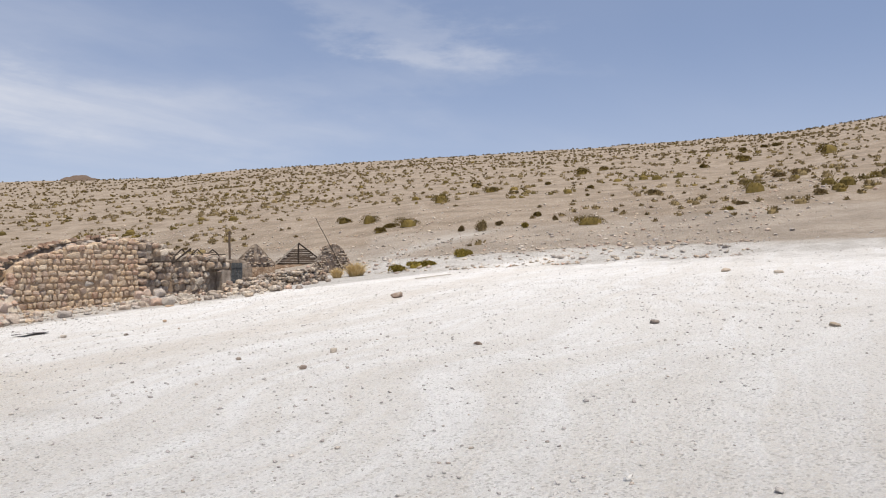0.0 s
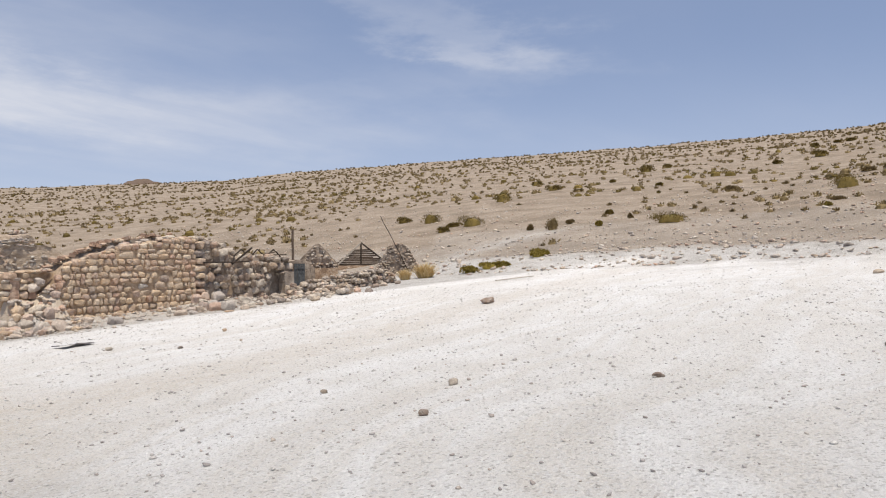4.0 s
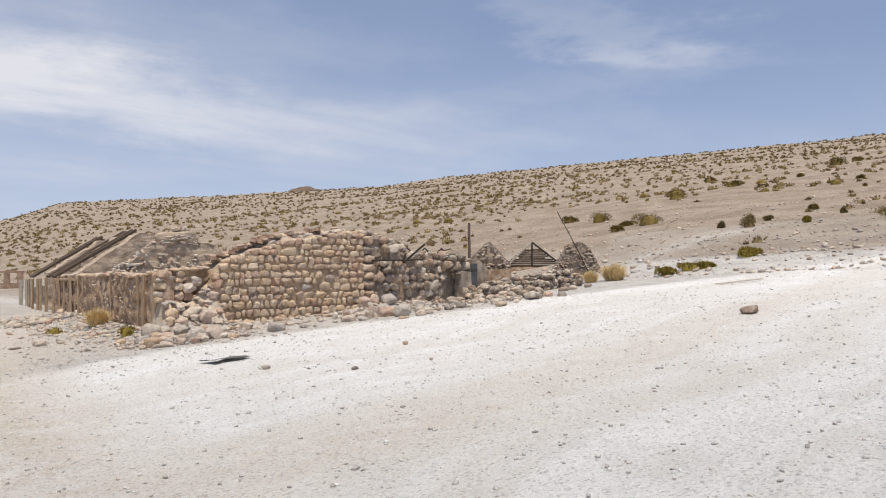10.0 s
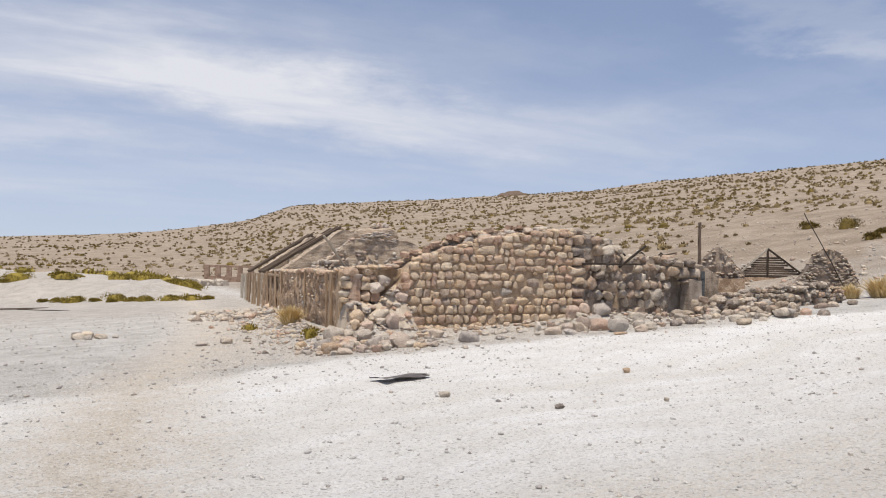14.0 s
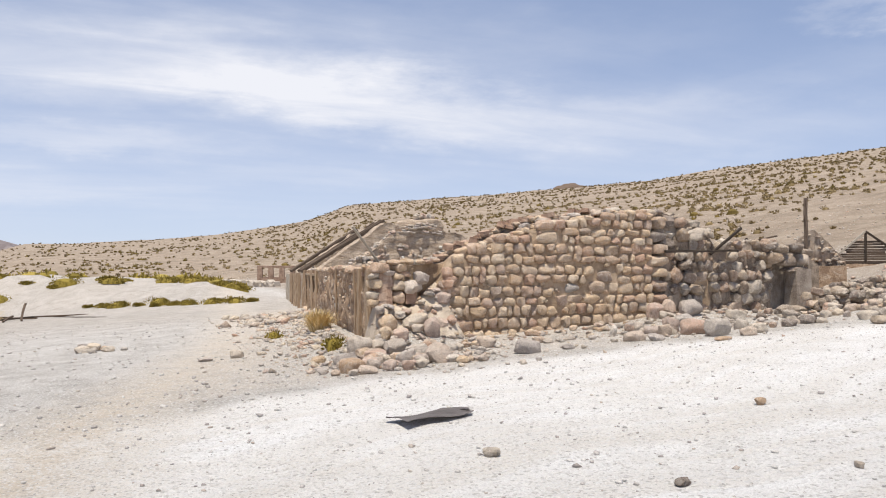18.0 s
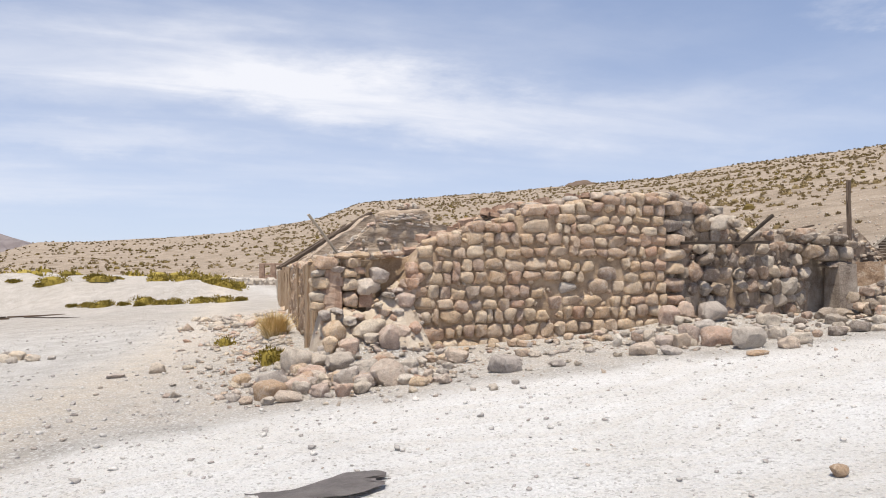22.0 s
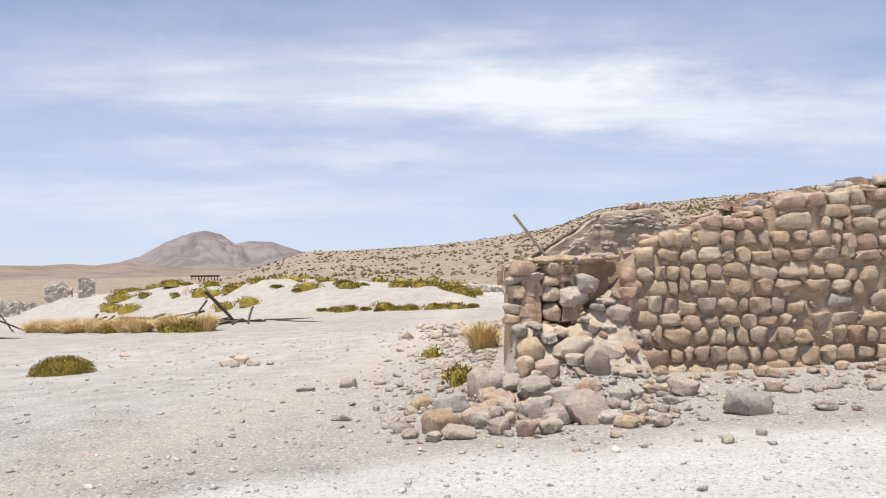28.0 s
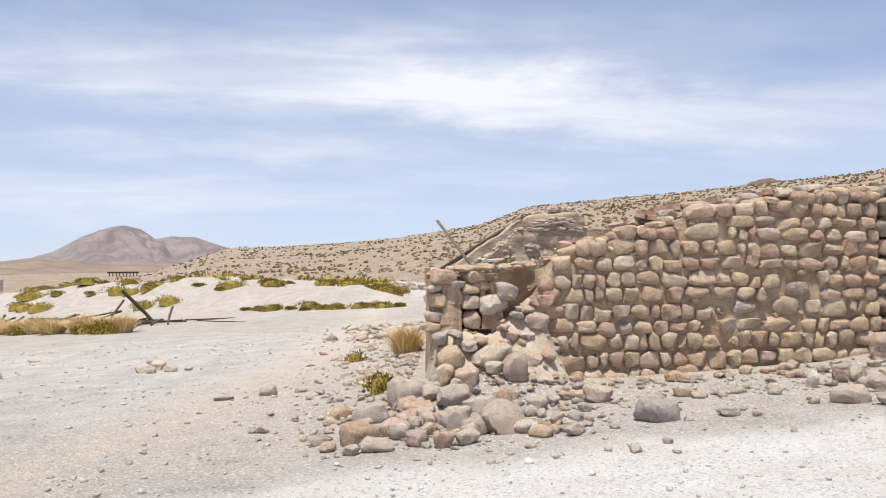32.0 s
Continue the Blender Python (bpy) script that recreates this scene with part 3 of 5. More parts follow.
# ---------------------------------------------------------------- ruin: masonry
def wall_bm(x0, x1, top, bottom, thick, step=.12, rough=.035, seed=0, ragged=1.0):
    """An upright slab along +x with its front face on y = 0 and a ragged top."""
    bm = bmesh.new()
    n = max(2, int((x1 - x0) / step))
    rows_n = max(14, min(40, int((top((x0 + x1) / 2) - bottom((x0 + x1) / 2)) / .11)))
    grid = {}
    for i in range(n + 1):
        x = x0 + (x1 - x0) * i / n
        lo, hi = bottom(x), top(x) + (.05 * noise.noise((x * 3.0, seed, 0)) + .03 * noise.noise((x * 9.0, seed, 2))) * ragged
        for j in range(rows_n + 1):
            z = lo + (hi - lo) * j / rows_n
            for s, y in ((0, 0.0), (1, thick)):
                w = rough * noise.noise((x * 2.3 + seed, z * 2.3, y * 3)) + rough * .4 * noise.noise((x * 7 + seed, z * 7, y * 3))
                lean = .10 * max(0, j / rows_n - .8) * (1 if s == 0 else -1)
                grid[i, j, s] = bm.verts.new((x, y + w + lean, z))
    for i in range(n):
        for j in range(rows_n):
            bm.faces.new((grid[i, j, 0], grid[i + 1, j, 0], grid[i + 1, j + 1, 0], grid[i, j + 1, 0]))
            bm.faces.new((grid[i, j, 1], grid[i, j + 1, 1], grid[i + 1, j + 1, 1], grid[i + 1, j, 1]))
        for j, a, b in ((0, 1, 0), (rows_n, 0, 1)):
            bm.faces.new((grid[i, j, a], grid[i + 1, j, a], grid[i + 1, j, b], grid[i, j, b]))
    for i, a, b in ((0, 1, 0), (n, 0, 1)):
        for j in range(rows_n):
            bm.faces.new((grid[i, j, a], grid[i, j, b], grid[i, j + 1, b], grid[i, j + 1, a]))
    bmesh.ops.recalc_face_normals(bm, faces=bm.faces)
    return bm


def line_of(points):
    def at(x):
        for (a, u), (b, v) in zip(points, points[1:]):
            if x <= b:
                return u + (v - u) * max(0, x - a) / (b - a)
        return points[-1][1]
    return at


WALL_STONES = rock_meshes("wall_stone", M_STONE, 30, 3, .14, .13, 0, 7)
GREY_STONE_MESHES = rock_meshes("grey_stone", M_GREY, 22, 3, .12, .2, 40, 18)
RUBBLE_MESHES = rock_meshes("rubble_stone", M_RUBBLE, 22, 3, .12, .18, 70, 18)


def lay_stones(parent, meshes, x0, x1, low, top, proud, rng, height=.198, width=.295, skip=(), drop=.0, name="stone", loose=1.0):
    """Courses of field stones bedded in the front of a wall (in the wall's own space)."""
    z = min(low(x0 + (x1 - x0) * k / 10) for k in range(11)) + .06
    course = 0
    while z < max(top(x0 + (x1 - x0) * k / 20) for k in range(21)):
        h = height * rng.uniform(.8, 1.22)
        x = x0 + rng.uniform(0, .12)
        while x < x1 - .06:
            w = min(width * rng.choice((rng.uniform(.42, .8), rng.uniform(.75, 1.1), rng.uniform(.95, 1.5))), x1 - x + .02)
            cx = x + w / 2
            cz = z + h / 2 + .07 * noise.noise((cx * .8, course * .9, 0)) + rng.uniform(-.018, .018)
            x += w
            if cz - h * .5 > top(cx) - .03 or cz + h * .5 < low(cx) or w < .1:
                continue
            if any(abs(cx - a) < (w + c) * .38 and abs(cz - b) < (h + d) * .38 for a, b, c, d in skip):
                continue
            if rng.random() < drop:
                continue
            m = pose(cx, -proud + rng.uniform(-.02, .025) * loose + .03, cz, rng.uniform(-6, 6) * loose, rng.uniform(-8, 8) * loose + rng.choice((0, 180)), rng.uniform(-7, 7) * loose)
            grow = rng.uniform(.8, 1.3) if loose > 1 else 1.0
            k = rng.uniform(.90, 1.02)
            put_mesh(name, rng.choice(meshes), parent, scaled(m, w * .575 * k * grow, .15, h * .575 * rng.uniform(.80, 1.16) * grow))
        z += h
        course += 1


def chink_stones(parent, meshes, x0, x1, low, top, n, rng):
    """Small wedging stones pressed into the joints."""
    for _ in range(n):
        x = rng.uniform(x0, x1)
        z = rng.uniform(low(x) + .05, top(x) - .06)
        s = rng.uniform(.06, .13)
        put_mesh("chink_stone", rng.choice(meshes), parent, scaled(pose(x, .015, z, 0, rng.uniform(-60, 60), rng.uniform(-20, 20)), s * .6, .07, s * .42))


# the tall gable wall of round field stones
FRONT_TOP = line_of([(.55, .95), (.8, 1.25), (1.0, 1.6), (1.3, 1.78), (2.2, 2.02), (3.1, 2.30), (4.2, 2.48), (5.0, 2.60), (5.95, 2.66)])
FRONT_LOW = line_of([(.5, -.35), (3.0, -.35), (4.4, -.22), (5.9, .05)])
wall_front = whole("wall_south", wall_bm(.62, 5.95, FRONT_TOP, FRONT_LOW, .5, seed=3), M_MORTAR,
                   "broken gable wall of round tan field stones in mud mortar", "stone wall", kind="structure")
SPECIAL = [(4.65, 1.21, .40, .26), (3.82, .96, .36, .22), (1.12, .22, .62, .33), (4.30, .72, .55, .25), (3.55, .70, .38, .25), (2.0, 1.86, .36, .26), (3.2, 2.08, .52, .26), (4.45, .98, .42, .28)]
rng = random.Random(11)
lay_stones(wall_front, WALL_STONES, .66, 5.93, FRONT_LOW, FRONT_TOP, -.005, rng, skip=SPECIAL)
chink_stones(wall_front, WALL_STONES, .8, 5.9, FRONT_LOW, FRONT_TOP, 200, rng)
SPECIAL_MATS = {0: M_GREY, 1: M_RUBBLE}
for k, (x, z, w, h) in enumerate(SPECIAL):
    me = mesh_of("wall_stone", rock_bm(120 + k, 3, .5, .10), SPECIAL_MATS.get(k, M_STONE))
    put_mesh("stone", me, wall_front, scaled(pose(x, .06, z, 0, 3 * math.sin(k * 5), 0), w * .58, .17, h * .58))


# loose stones and bricks lying along the wall's top
def cap_stones(parent, meshes, x0, x1, top, n, rng, y0=.05, y1=.5, size=.24, flat=.62):
    for _ in range(n):
        x = rng.uniform(x0, x1)
        s = size * rng.uniform(.5, 1.15)
        m = pose(x, rng.uniform(y0, y1), top(x) + s * flat * .25, rng.uniform(-15, 15), rng.uniform(-15, 15), rng.uniform(0, 180))
        put_mesh("cap_stone", rng.choice(meshes), parent, scaled(m, s * .62, s * .5, s * flat * .5))


rng = random.Random(5)
cap_stones(wall_front, WALL_STONES, 1.2, 5.9, FRONT_TOP, 46, rng, .0, .5)
cap_stones(wall_front, RUBBLE_MESHES, 2.8, 5.5, lambda x: FRONT_TOP(x) + .07, 12, rng, .1, .4, .30)

# the broken corner: drifted sand over a stub of wall, an adobe pier and a stack of stones
CORNER_TOP = line_of([(-.78, .74), (-.3, .66), (.02, .62), (.3, .78), (.55, .98), (.8, 1.16)])


def sand_z(x, y):
    """Height of the earth that has slid down through the broken corner."""
    v = (y + .75) / 1.15
    lo = relief(x, y) - .12
    k = ease(.0, .72, v) * ease(-.82, -.55, x) ** .5 * ease(1.2, .62, x) ** .7
    return lo + (CORNER_TOP(x) - lo) * k + .09 * noise.noise((x * 3, y * 3, 2)) + .05 * noise.noise((x * 9, y * 9, 5)) + .025 * noise.noise((x * 21, y * 21, 5))


def sand_bm():
    bm = bmesh.new()
    n, mm = 34, 22
    grid = {}
    for i in range(n + 1):
        for j in range(mm + 1):
            x, v = -.80 + 1.95 * i / n, j / mm
            y = -.75 + 1.15 * v
            grid[i, j] = bm.verts.new((x, y, sand_z(x, y)))
    for i in range(n):
        for j in range(mm):
            bm.faces.new((grid[i, j], grid[i + 1, j], grid[i + 1, j + 1], grid[i, j + 1]))
    side = [grid[0, j] for j in range(mm + 1)]
    drop = [bm.verts.new((v.co.x, v.co.y, -.6)) for v in side]
    for j in range(mm):
        bm.faces.new((side[j], side[j + 1], drop[j + 1], drop[j]))
    bmesh.ops.recalc_face_normals(bm, faces=bm.faces)
    return bm


corner = whole("wall_corner", sand_bm(), M_SAND,
               "collapsed corner of the wall buried in drifted sand", "stone wall", kind="structure")
for k, (x, z, w, h, y) in enumerate([(-.53, .36, .38, .33, -.08), (.02, .36, .60, .34, -.10), (.52, .32, .41, .26, -.08), (.70, .80, .36, .28, -.02), (.52, .62, .22, .14, -.02),
                                     (-.63, .15, .24, .30, -.10), (.66, .10, .24, .26, -.03), (.86, 1.07, .25, .23, .02), (.34, .62, .20, .13, .0), (-.3, .5, .2, .16, -.06), (-.66, .6, .2, .16, -.04),
                                     (.28, .14, .30, .2, -.10), (-.14, .56, .17, .1, -.05), (.6, .96, .18, .12, .02), (.42, .9, .13, .09, 0), (.24, .74, .12, .08, -.02), (-.42, .66, .14, .08, -.04)]):
    m = pose(x, y, z, 0, 12 * math.sin(k * 4.1), 20 * math.sin(k * 2.3))
    m = pose(0, -.26 + .30 * max(0, z - .3) + .1 * (z < .2) * -1, 0) @ m
    put_mesh("stone", (WALL_STONES if k in (0, 5, 7) else RUBBLE_MESHES)[(k * 5) % 18], corner, scaled(m, w * .56, .19, h * .56))

rng = random.Random(71)
for k in range(55):
    x, y = rng.uniform(-.75, 1.05), rng.uniform(-.68, .12)
    w = .05 + .17 * rng.random() ** 2
    put_mesh("stone", rng.choice(WALL_STONES if k % 2 else RUBBLE_MESHES), corner, scaled(pose(x, y, sand_z(x, y) + w * .12, rng.uniform(-30, 30), rng.uniform(-30, 30), rng.uniform(0, 180)), w * .6, w * .5, w * .42))


def pier_bm(w, d, h, seed):
    bm = bmesh.new()
    bmesh.ops.create_cube(bm, size=1.0)
    bmesh.ops.subdivide_edges(bm, edges=bm.edges, cuts=5, use_grid_fill=True)
    for v in bm.verts:
        p = v.co + Vector((0, 0, .5))
        s = 1 - .10 * p.z + .07 * noise.noise((p.x * 2, p.y * 2, p.z * 4 + seed))
        r = math.hypot(v.co.x, v.co.y)
        k = 1 - .16 * max(0, r - .5)
        v.co = Vector((v.co.x * w * s * k, v.co.y * d * s * k, p.z * h))
    bmesh.ops.recalc_face_normals(bm, faces=bm.faces)
    return bm


pier = thing("adobe_pier", "eroded adobe brick pier capped with a round stone", "pier", (-.47, .14, .64))
for k in range(5):
    part("adobe_block", pier_bm(.30 + .03 * math.sin(k * 2.7), .34, .15, 2 + k), M_REDADOBE, pier, at=pose(.02 * math.sin(k * 5), .01 * k, .135 * k, 3 * math.sin(k * 2), 3 * math.sin(k * 3), 8 * math.sin(k)))
for k, (x, z, w, h) in enumerate([(-.10, .79, .36, .21), (.05, .68, .26, .10), (-.21, .46, .18, .18), (-.21, .24, .18, .18), (-.2, .07, .2, .15), (-.2, .62, .2, .12)]):
    put_mesh("cap_stone" if k < 2 else "stone", (WALL_STONES if k % 2 == 0 else RUBBLE_MESHES)[k + 3], pier, scaled(pose(x, -.04, z, 0, 4 * k, 25 * k), w * .58, .2, h * .6))
stack = thing("stone_stack", "column of loose tan stones still standing in the broken wall", "stone stack", (-.20, .10, .66))
for k, (x, z, w, h) in enumerate([(.02, .17, .27, .25), (.0, .42, .25, .22), (-.01, .60, .25, .15), (.03, .76, .25, .16), (.33, .38, .46, .28), (.52, .55, .38, .27), (-.06, .88, .3, .1), (.2, .9, .3, .1), (.14, .64, .16, .12)]):
    put_mesh("stone", (RUBBLE_MESHES if k in (4, 5) else WALL_STONES)[(k * 3) % 18], stack, scaled(pose(x, 0, z, 0, 6 * math.sin(k * 3.0), 10 * k), w * .57, .17, h * .58))
part("adobe_block", pier_bm(.24, .24, .24, 14), M_REDADOBE, stack, "piece of red adobe brick", at=pose(.27, .02, .04))
rng = random.Random(66)
for k in range(26):
    x = rng.uniform(-.75, .75)
    put_mesh("crest_stone", rng.choice(WALL_STONES + RUBBLE_MESHES), stack, scaled(pose(x + .2, rng.uniform(.15, .4), .82 + .05 * rng.random() + .12 * max(0, x), 0, rng.uniform(-15, 15), rng.uniform(0, 90)), rng.uniform(.06, .13), .08, rng.uniform(.03, .07)))
crest = whole("wall_corner_back", wall_bm(-.74, 1.0, line_of([(-.74, 1.38), (1.0, 1.55)]), lambda x: -.2, .2, seed=17, rough=.08), M_MORTAR,
              "inner face of the broken corner in shade", "adobe wall", kind="structure", at=pose(0, .42, 0))

# plank sticking out of the roofless room
m, length = stick_pose((.95, 3.75, .9), (-.24, 3.6, 2.42))
whole("leaning_plank", beam_bm(length, .13, .03, .006, 4), M_PALEWOOD, "sun-bleached grey plank leaning out of the roofless room", "plank", smooth=False, at=m)


# ---------------------------------------------------------------- ruin: long side wall with posts
LEAN = .123            # the long wall runs back along +y and drifts this much to +x


def side_x(y):
    return -.74 + LEAN * y


def side_wall(name, y0, y1, top, low, material, label, seed, thick=.34):
    """A piece of the long wall, its outer face towards -x."""
    ob = whole(name, wall_bm(0, (y1 - y0) * 1.0075, lambda s: top(y1 - s), lambda s: low(y1 - s), thick, step=.11, rough=.13, seed=seed, ragged=2.2), material, label, "adobe wall", kind="structure")
    ob.matrix_basis = pose(side_x(y1), y1, 0, 0, 0, -97)
    return ob


SIDE_TOP = line_of([(0, 1.36), (.8, 1.40), (3, 1.30), (6, 1.34), (9, 1.25), (14, 1.20), (21, 1.10)])
SIDE_LOW = lambda y: -.7 - .03 * y
walls_side = [side_wall("wall_west_1", .35, 14.15, SIDE_TOP, SIDE_LOW, M_PLASTER, "long adobe wall with peeling mud plaster and upright posts", 21),
              side_wall("wall_west_2", 14.95, 17.3, SIDE_TOP, SIDE_LOW, M_PLASTER, "adobe wall piece between two narrow openings", 22),
              side_wall("wall_west_3", 18.5, 21.2, SIDE_TOP, SIDE_LOW, M_PLASTER, "end of the plastered adobe wall", 23),
              # dark added panels: they paint the shade seen inside the two window holes
              side_wall("wall_west_4", 14.15, 14.95, lambda y: 1.0, SIDE_LOW, M_DARKMORTAR_SHADE, "dark panel standing in for the shade inside a narrow opening", 24, .28),
              side_wall("wall_west_5", 17.3, 18.5, lambda y: 1.0, SIDE_LOW, M_DARKMORTAR_SHADE, "dark panel standing in for the shade inside a narrow opening", 25, .28),
              side_wall("wall_west_6", 24.0, 40.0, line_of([(24, .70), (32, .40), (40, .0)]), lambda y: -2.2, M_DARKMORTAR_SHADE, "low grey adobe wall farther along the ruin", 26),
              side_wall("wall_west_7", 14.15, 14.95, lambda y: .45, SIDE_LOW, M_PLASTER, "plastered sill under a narrow window hole", 27, .18),
              side_wall("wall_west_8", 17.3, 18.5, lambda y: .42, SIDE_LOW, M_PLASTER, "plastered sill under a narrow window hole", 28, .18)]
rng = random.Random(8)
side = walls_side[0]
for k in range(420):
    s, z = rng.uniform(.05, 13.6), rng.uniform(-.5, 1.30)
    if noise.noise((s * .7, z * .9, 5)) < .05:
        continue
    w, h = rng.uniform(.07, .2), rng.uniform(.05, .13)
    m = pose(s, .03, z, 0, rng.uniform(-12, 12), rng.uniform(-8, 8))
    put_mesh("stone", rng.choice(WALL_STONES if k % 3 else RUBBLE_MESHES), side, scaled(m, w * .55, .075, h * .55))
# the shade panels stand back behind the wall's face
for k in (3, 4):
    walls_side[k].matrix_basis = pose(.75, 0, 0) @ walls_side[k].matrix_basis
walls_side[5].matrix_basis = pose(side_x(40) + .9, 40, 0, 0, 0, -97)
cap_stones(side, WALL_STONES, .1, 13.6, lambda s: SIDE_TOP(14.15 - s), 170, rng, .0, .36, .26, .55)


def post_bm(length, w, seed):
    return beam_bm(length, w, w * .8, .025, seed, .015)


for k, (y, h, w) in enumerate([(.42, 1.5, .07), (1.55, 1.62, .15), (2.2, 1.40, .05), (6.4, 1.36, .05), (13.2, 1.6, .09),
                               (14.1, 1.62, .12), (15.0, 1.62, .15), (17.25, 1.66, .14), (18.55, 1.66, .12), (21.1, 1.75, .16)]):
    whole("wall_post", post_bm(h + .35, w, k), M_POST, "upright sun-bleached timber post set in the adobe wall", "post", "posts of the side wall", smooth=False,
          at=pose(side_x(y) - .05, y, SIDE_TOP(y) - h - .32, 2 * math.sin(k * 3), 1.5 * math.cos(k * 5), 7 * k))
for k in range(8):
    y = 23.5 + 2.1 * k + .5 * math.sin(k * 2.3)
    whole("wall_post", post_bm(2.4, .15 + .03 * math.sin(k * 4), 30 + k), M_PALEWOOD if k > 4 else M_POST, "pale whitened post of the far wall" if k > 4 else "brown timber post of the far wall", "post", "posts of the far wall", smooth=False,
          at=pose(side_x(y) - .10, y, -1.42 - .045 * k, 0, 0, 11 * k))
m, length = stick_pose((side_x(13.9) - .04, 13.9, 1.04), (side_x(18.7) - .04, 18.7, 1.0))
whole("lintel_beam", beam_bm(length, .12, .10, .01, 41), M_POST, "weathered timber lintel over the wall openings", "beam", smooth=False, at=m)
# fallen plaster and stones piled along the wall's top, seen as a ragged crest
rng = random.Random(19)
for w_ob, y0, y1 in ((walls_side[1], 14.95, 17.3), (walls_side[2], 18.5, 21.2)):
    cap_stones(w_ob, RUBBLE_MESHES, .1, y1 - y0 - .1, lambda s: SIDE_TOP(y1 - s), 26, rng, .02, .3, .24, .6)


# ---------------------------------------------------------------- ruin: gable walls of the roofless house
def gable_bm(y, xa, xb, peak, thick, seed, ledge=True):
    """A rain-rounded gable wall from the long wall to the rear wall; local x is the world's."""
    x0, x1 = side_x(y) + .3, 8.6 + LEAN * (y - 10.9)
    shoulder = peak - .5
    if ledge:
        return wall_bm(x0, x1, line_of([(x0, 1.2), (1.5, 1.36), (2.3, 1.92), (3.1, 2.6), (5.2, 2.62), (5.7, 2.5), (6.6, 1.9), (x1, 1.4)]), lambda x: -1.2, thick, step=.07, rough=.11, seed=seed, ragged=1.0)
    pts = [(x0, 1.2), (xa - .55, shoulder - .12), (xa - .2, shoulder), (xa, peak - .28), (xa + .22, peak - .04), ((xa + xb) / 2, peak + .05), (xb - .2, peak - .03), (xb, peak - .3), (xb + .3, shoulder - .02), (xb + .75, shoulder - .15), (x1, 1.4)]
    return wall_bm(x0, x1, line_of(pts), lambda x: -1.2, thick, step=.10, rough=.07, seed=seed, ragged=1.4)


RIDGE = lambda y: 4.25 + LEAN * (y - 10.9)
for k, (y, peak, thick) in enumerate([(10.7, 3.10, .62), (16.3, 3.16, .85), (20.9, 3.16, .8), (26.0, 3.1, .7)]):
    g = whole("wall_gable_%d" % (k + 1), gable_bm(y, RIDGE(y) - .95, RIDGE(y) + .8, peak, thick, 50 + k, k == 0), M_ADOBE,
              "rain-rounded grey adobe gable wall of the roofless house", "adobe wall", kind="structure")
    g.matrix_basis = pose(0, y, 0)
    if k == 0:
        part("dome", rock_bm(58, 4, .35, .2, 4), M_ADOBE, g, "rounded mud dome on the gable's ledge", at=scaled(pose(4.08, .33, 2.56), 1.03, .40, .62))
        rng = random.Random(3)
        slope = line_of([(.9, 1.2), (1.5, 1.36), (2.3, 1.92), (3.1, 2.6)])
        cap_stones(g, RUBBLE_MESHES, .95, 3.1, slope, 46, rng, .0, .55, .2, .6)
        for j in range(46):
            a = rng.uniform(-1, 1)
            put_mesh("mud_lump", rng.choice(RUBBLE_MESHES), g, scaled(pose(4.08 + a, .33 - .38 * (1 - a * a) ** .5, 2.52 + rng.uniform(.02, .4) * (1 - a * a), rng.uniform(-20, 20), rng.uniform(-8, 8), 0), rng.uniform(.08, .17), .07, rng.uniform(.03, .05)))
        for j in range(70):
            x = rng.uniform(1.5, 5.6)
            put_mesh("stone", rng.choice(RUBBLE_MESHES), g, scaled(pose(x, -.02, 1.35 + rng.random() * (.35 if x < 2.3 else .75), 0, rng.uniform(-20, 20), 0), rng.uniform(.05, .14), .09, rng.uniform(.04, .09)))
        for j in range(10):
            put_mesh("cap_stone", RUBBLE_MESHES[j], g, scaled(pose(3.95 + .07 * j, .25, 3.17 + .04 * math.sin(j * 2), 10 * j, 0, 30 * j), .11, .1, .07))
# rear wall that closes the house and the inner cross wall, with red adobe rubble on it
rear_wall = whole("wall_east", wall_bm(0, 27, line_of([(0, 1.3), (18, 1.6), (27, 1.9)]), lambda x: -1.2, .45, step=.3, rough=.08, seed=60), M_MORTAR,
                  "long rear wall of mud mortar closing the ruin", "adobe wall", kind="structure")
rear_wall.matrix_basis = pose(8.6 + LEAN * 16, 27, 0, 0, 0, -97)
INNER_TOP = line_of([(1.0, 1.2), (1.9, 1.75), (2.8, 2.15), (4, 2.55), (6, 2.80), (7.2, 2.72), (8, 2.2)])
inner = whole("wall_inner", wall_bm(.2, 8.0, INNER_TOP, lambda x: -.5, .45, seed=61, rough=.12), M_DARKMORTAR_SHADE,
              "inner cross wall topped with red adobe rubble", "adobe wall", kind="structure")
inner.matrix_basis = pose(0, 2.4, 0)
rng = random.Random(14)
for k in range(34):
    x = rng.uniform(1.5, 6.6)
    part("adobe_brick", pier_bm(rng.uniform(.18, .34), .2, rng.uniform(.09, .15), 70 + k), M_REDADOBE, inner, at=pose(x, rng.uniform(.0, .35), INNER_TOP(x) + rng.uniform(-.05, .09), rng.uniform(-18, 18), rng.uniform(-18, 14), rng.uniform(-60, 60)))
cap_stones(inner, WALL_STONES, 1.6, 7.6, INNER_TOP, 90, rng, .0, .45, .24, .6)


def rafter(a, b, w, seed, label="dark weathered rafter pole of the fallen roof", mt=None, group="rafters of the house"):
    m, length = stick_pose(a, b)
    return whole("rafter", beam_bm(length, w, w * .9, .03, seed, .03), mt or M_WOOD, label, "rafter", group, smooth=False, at=m)


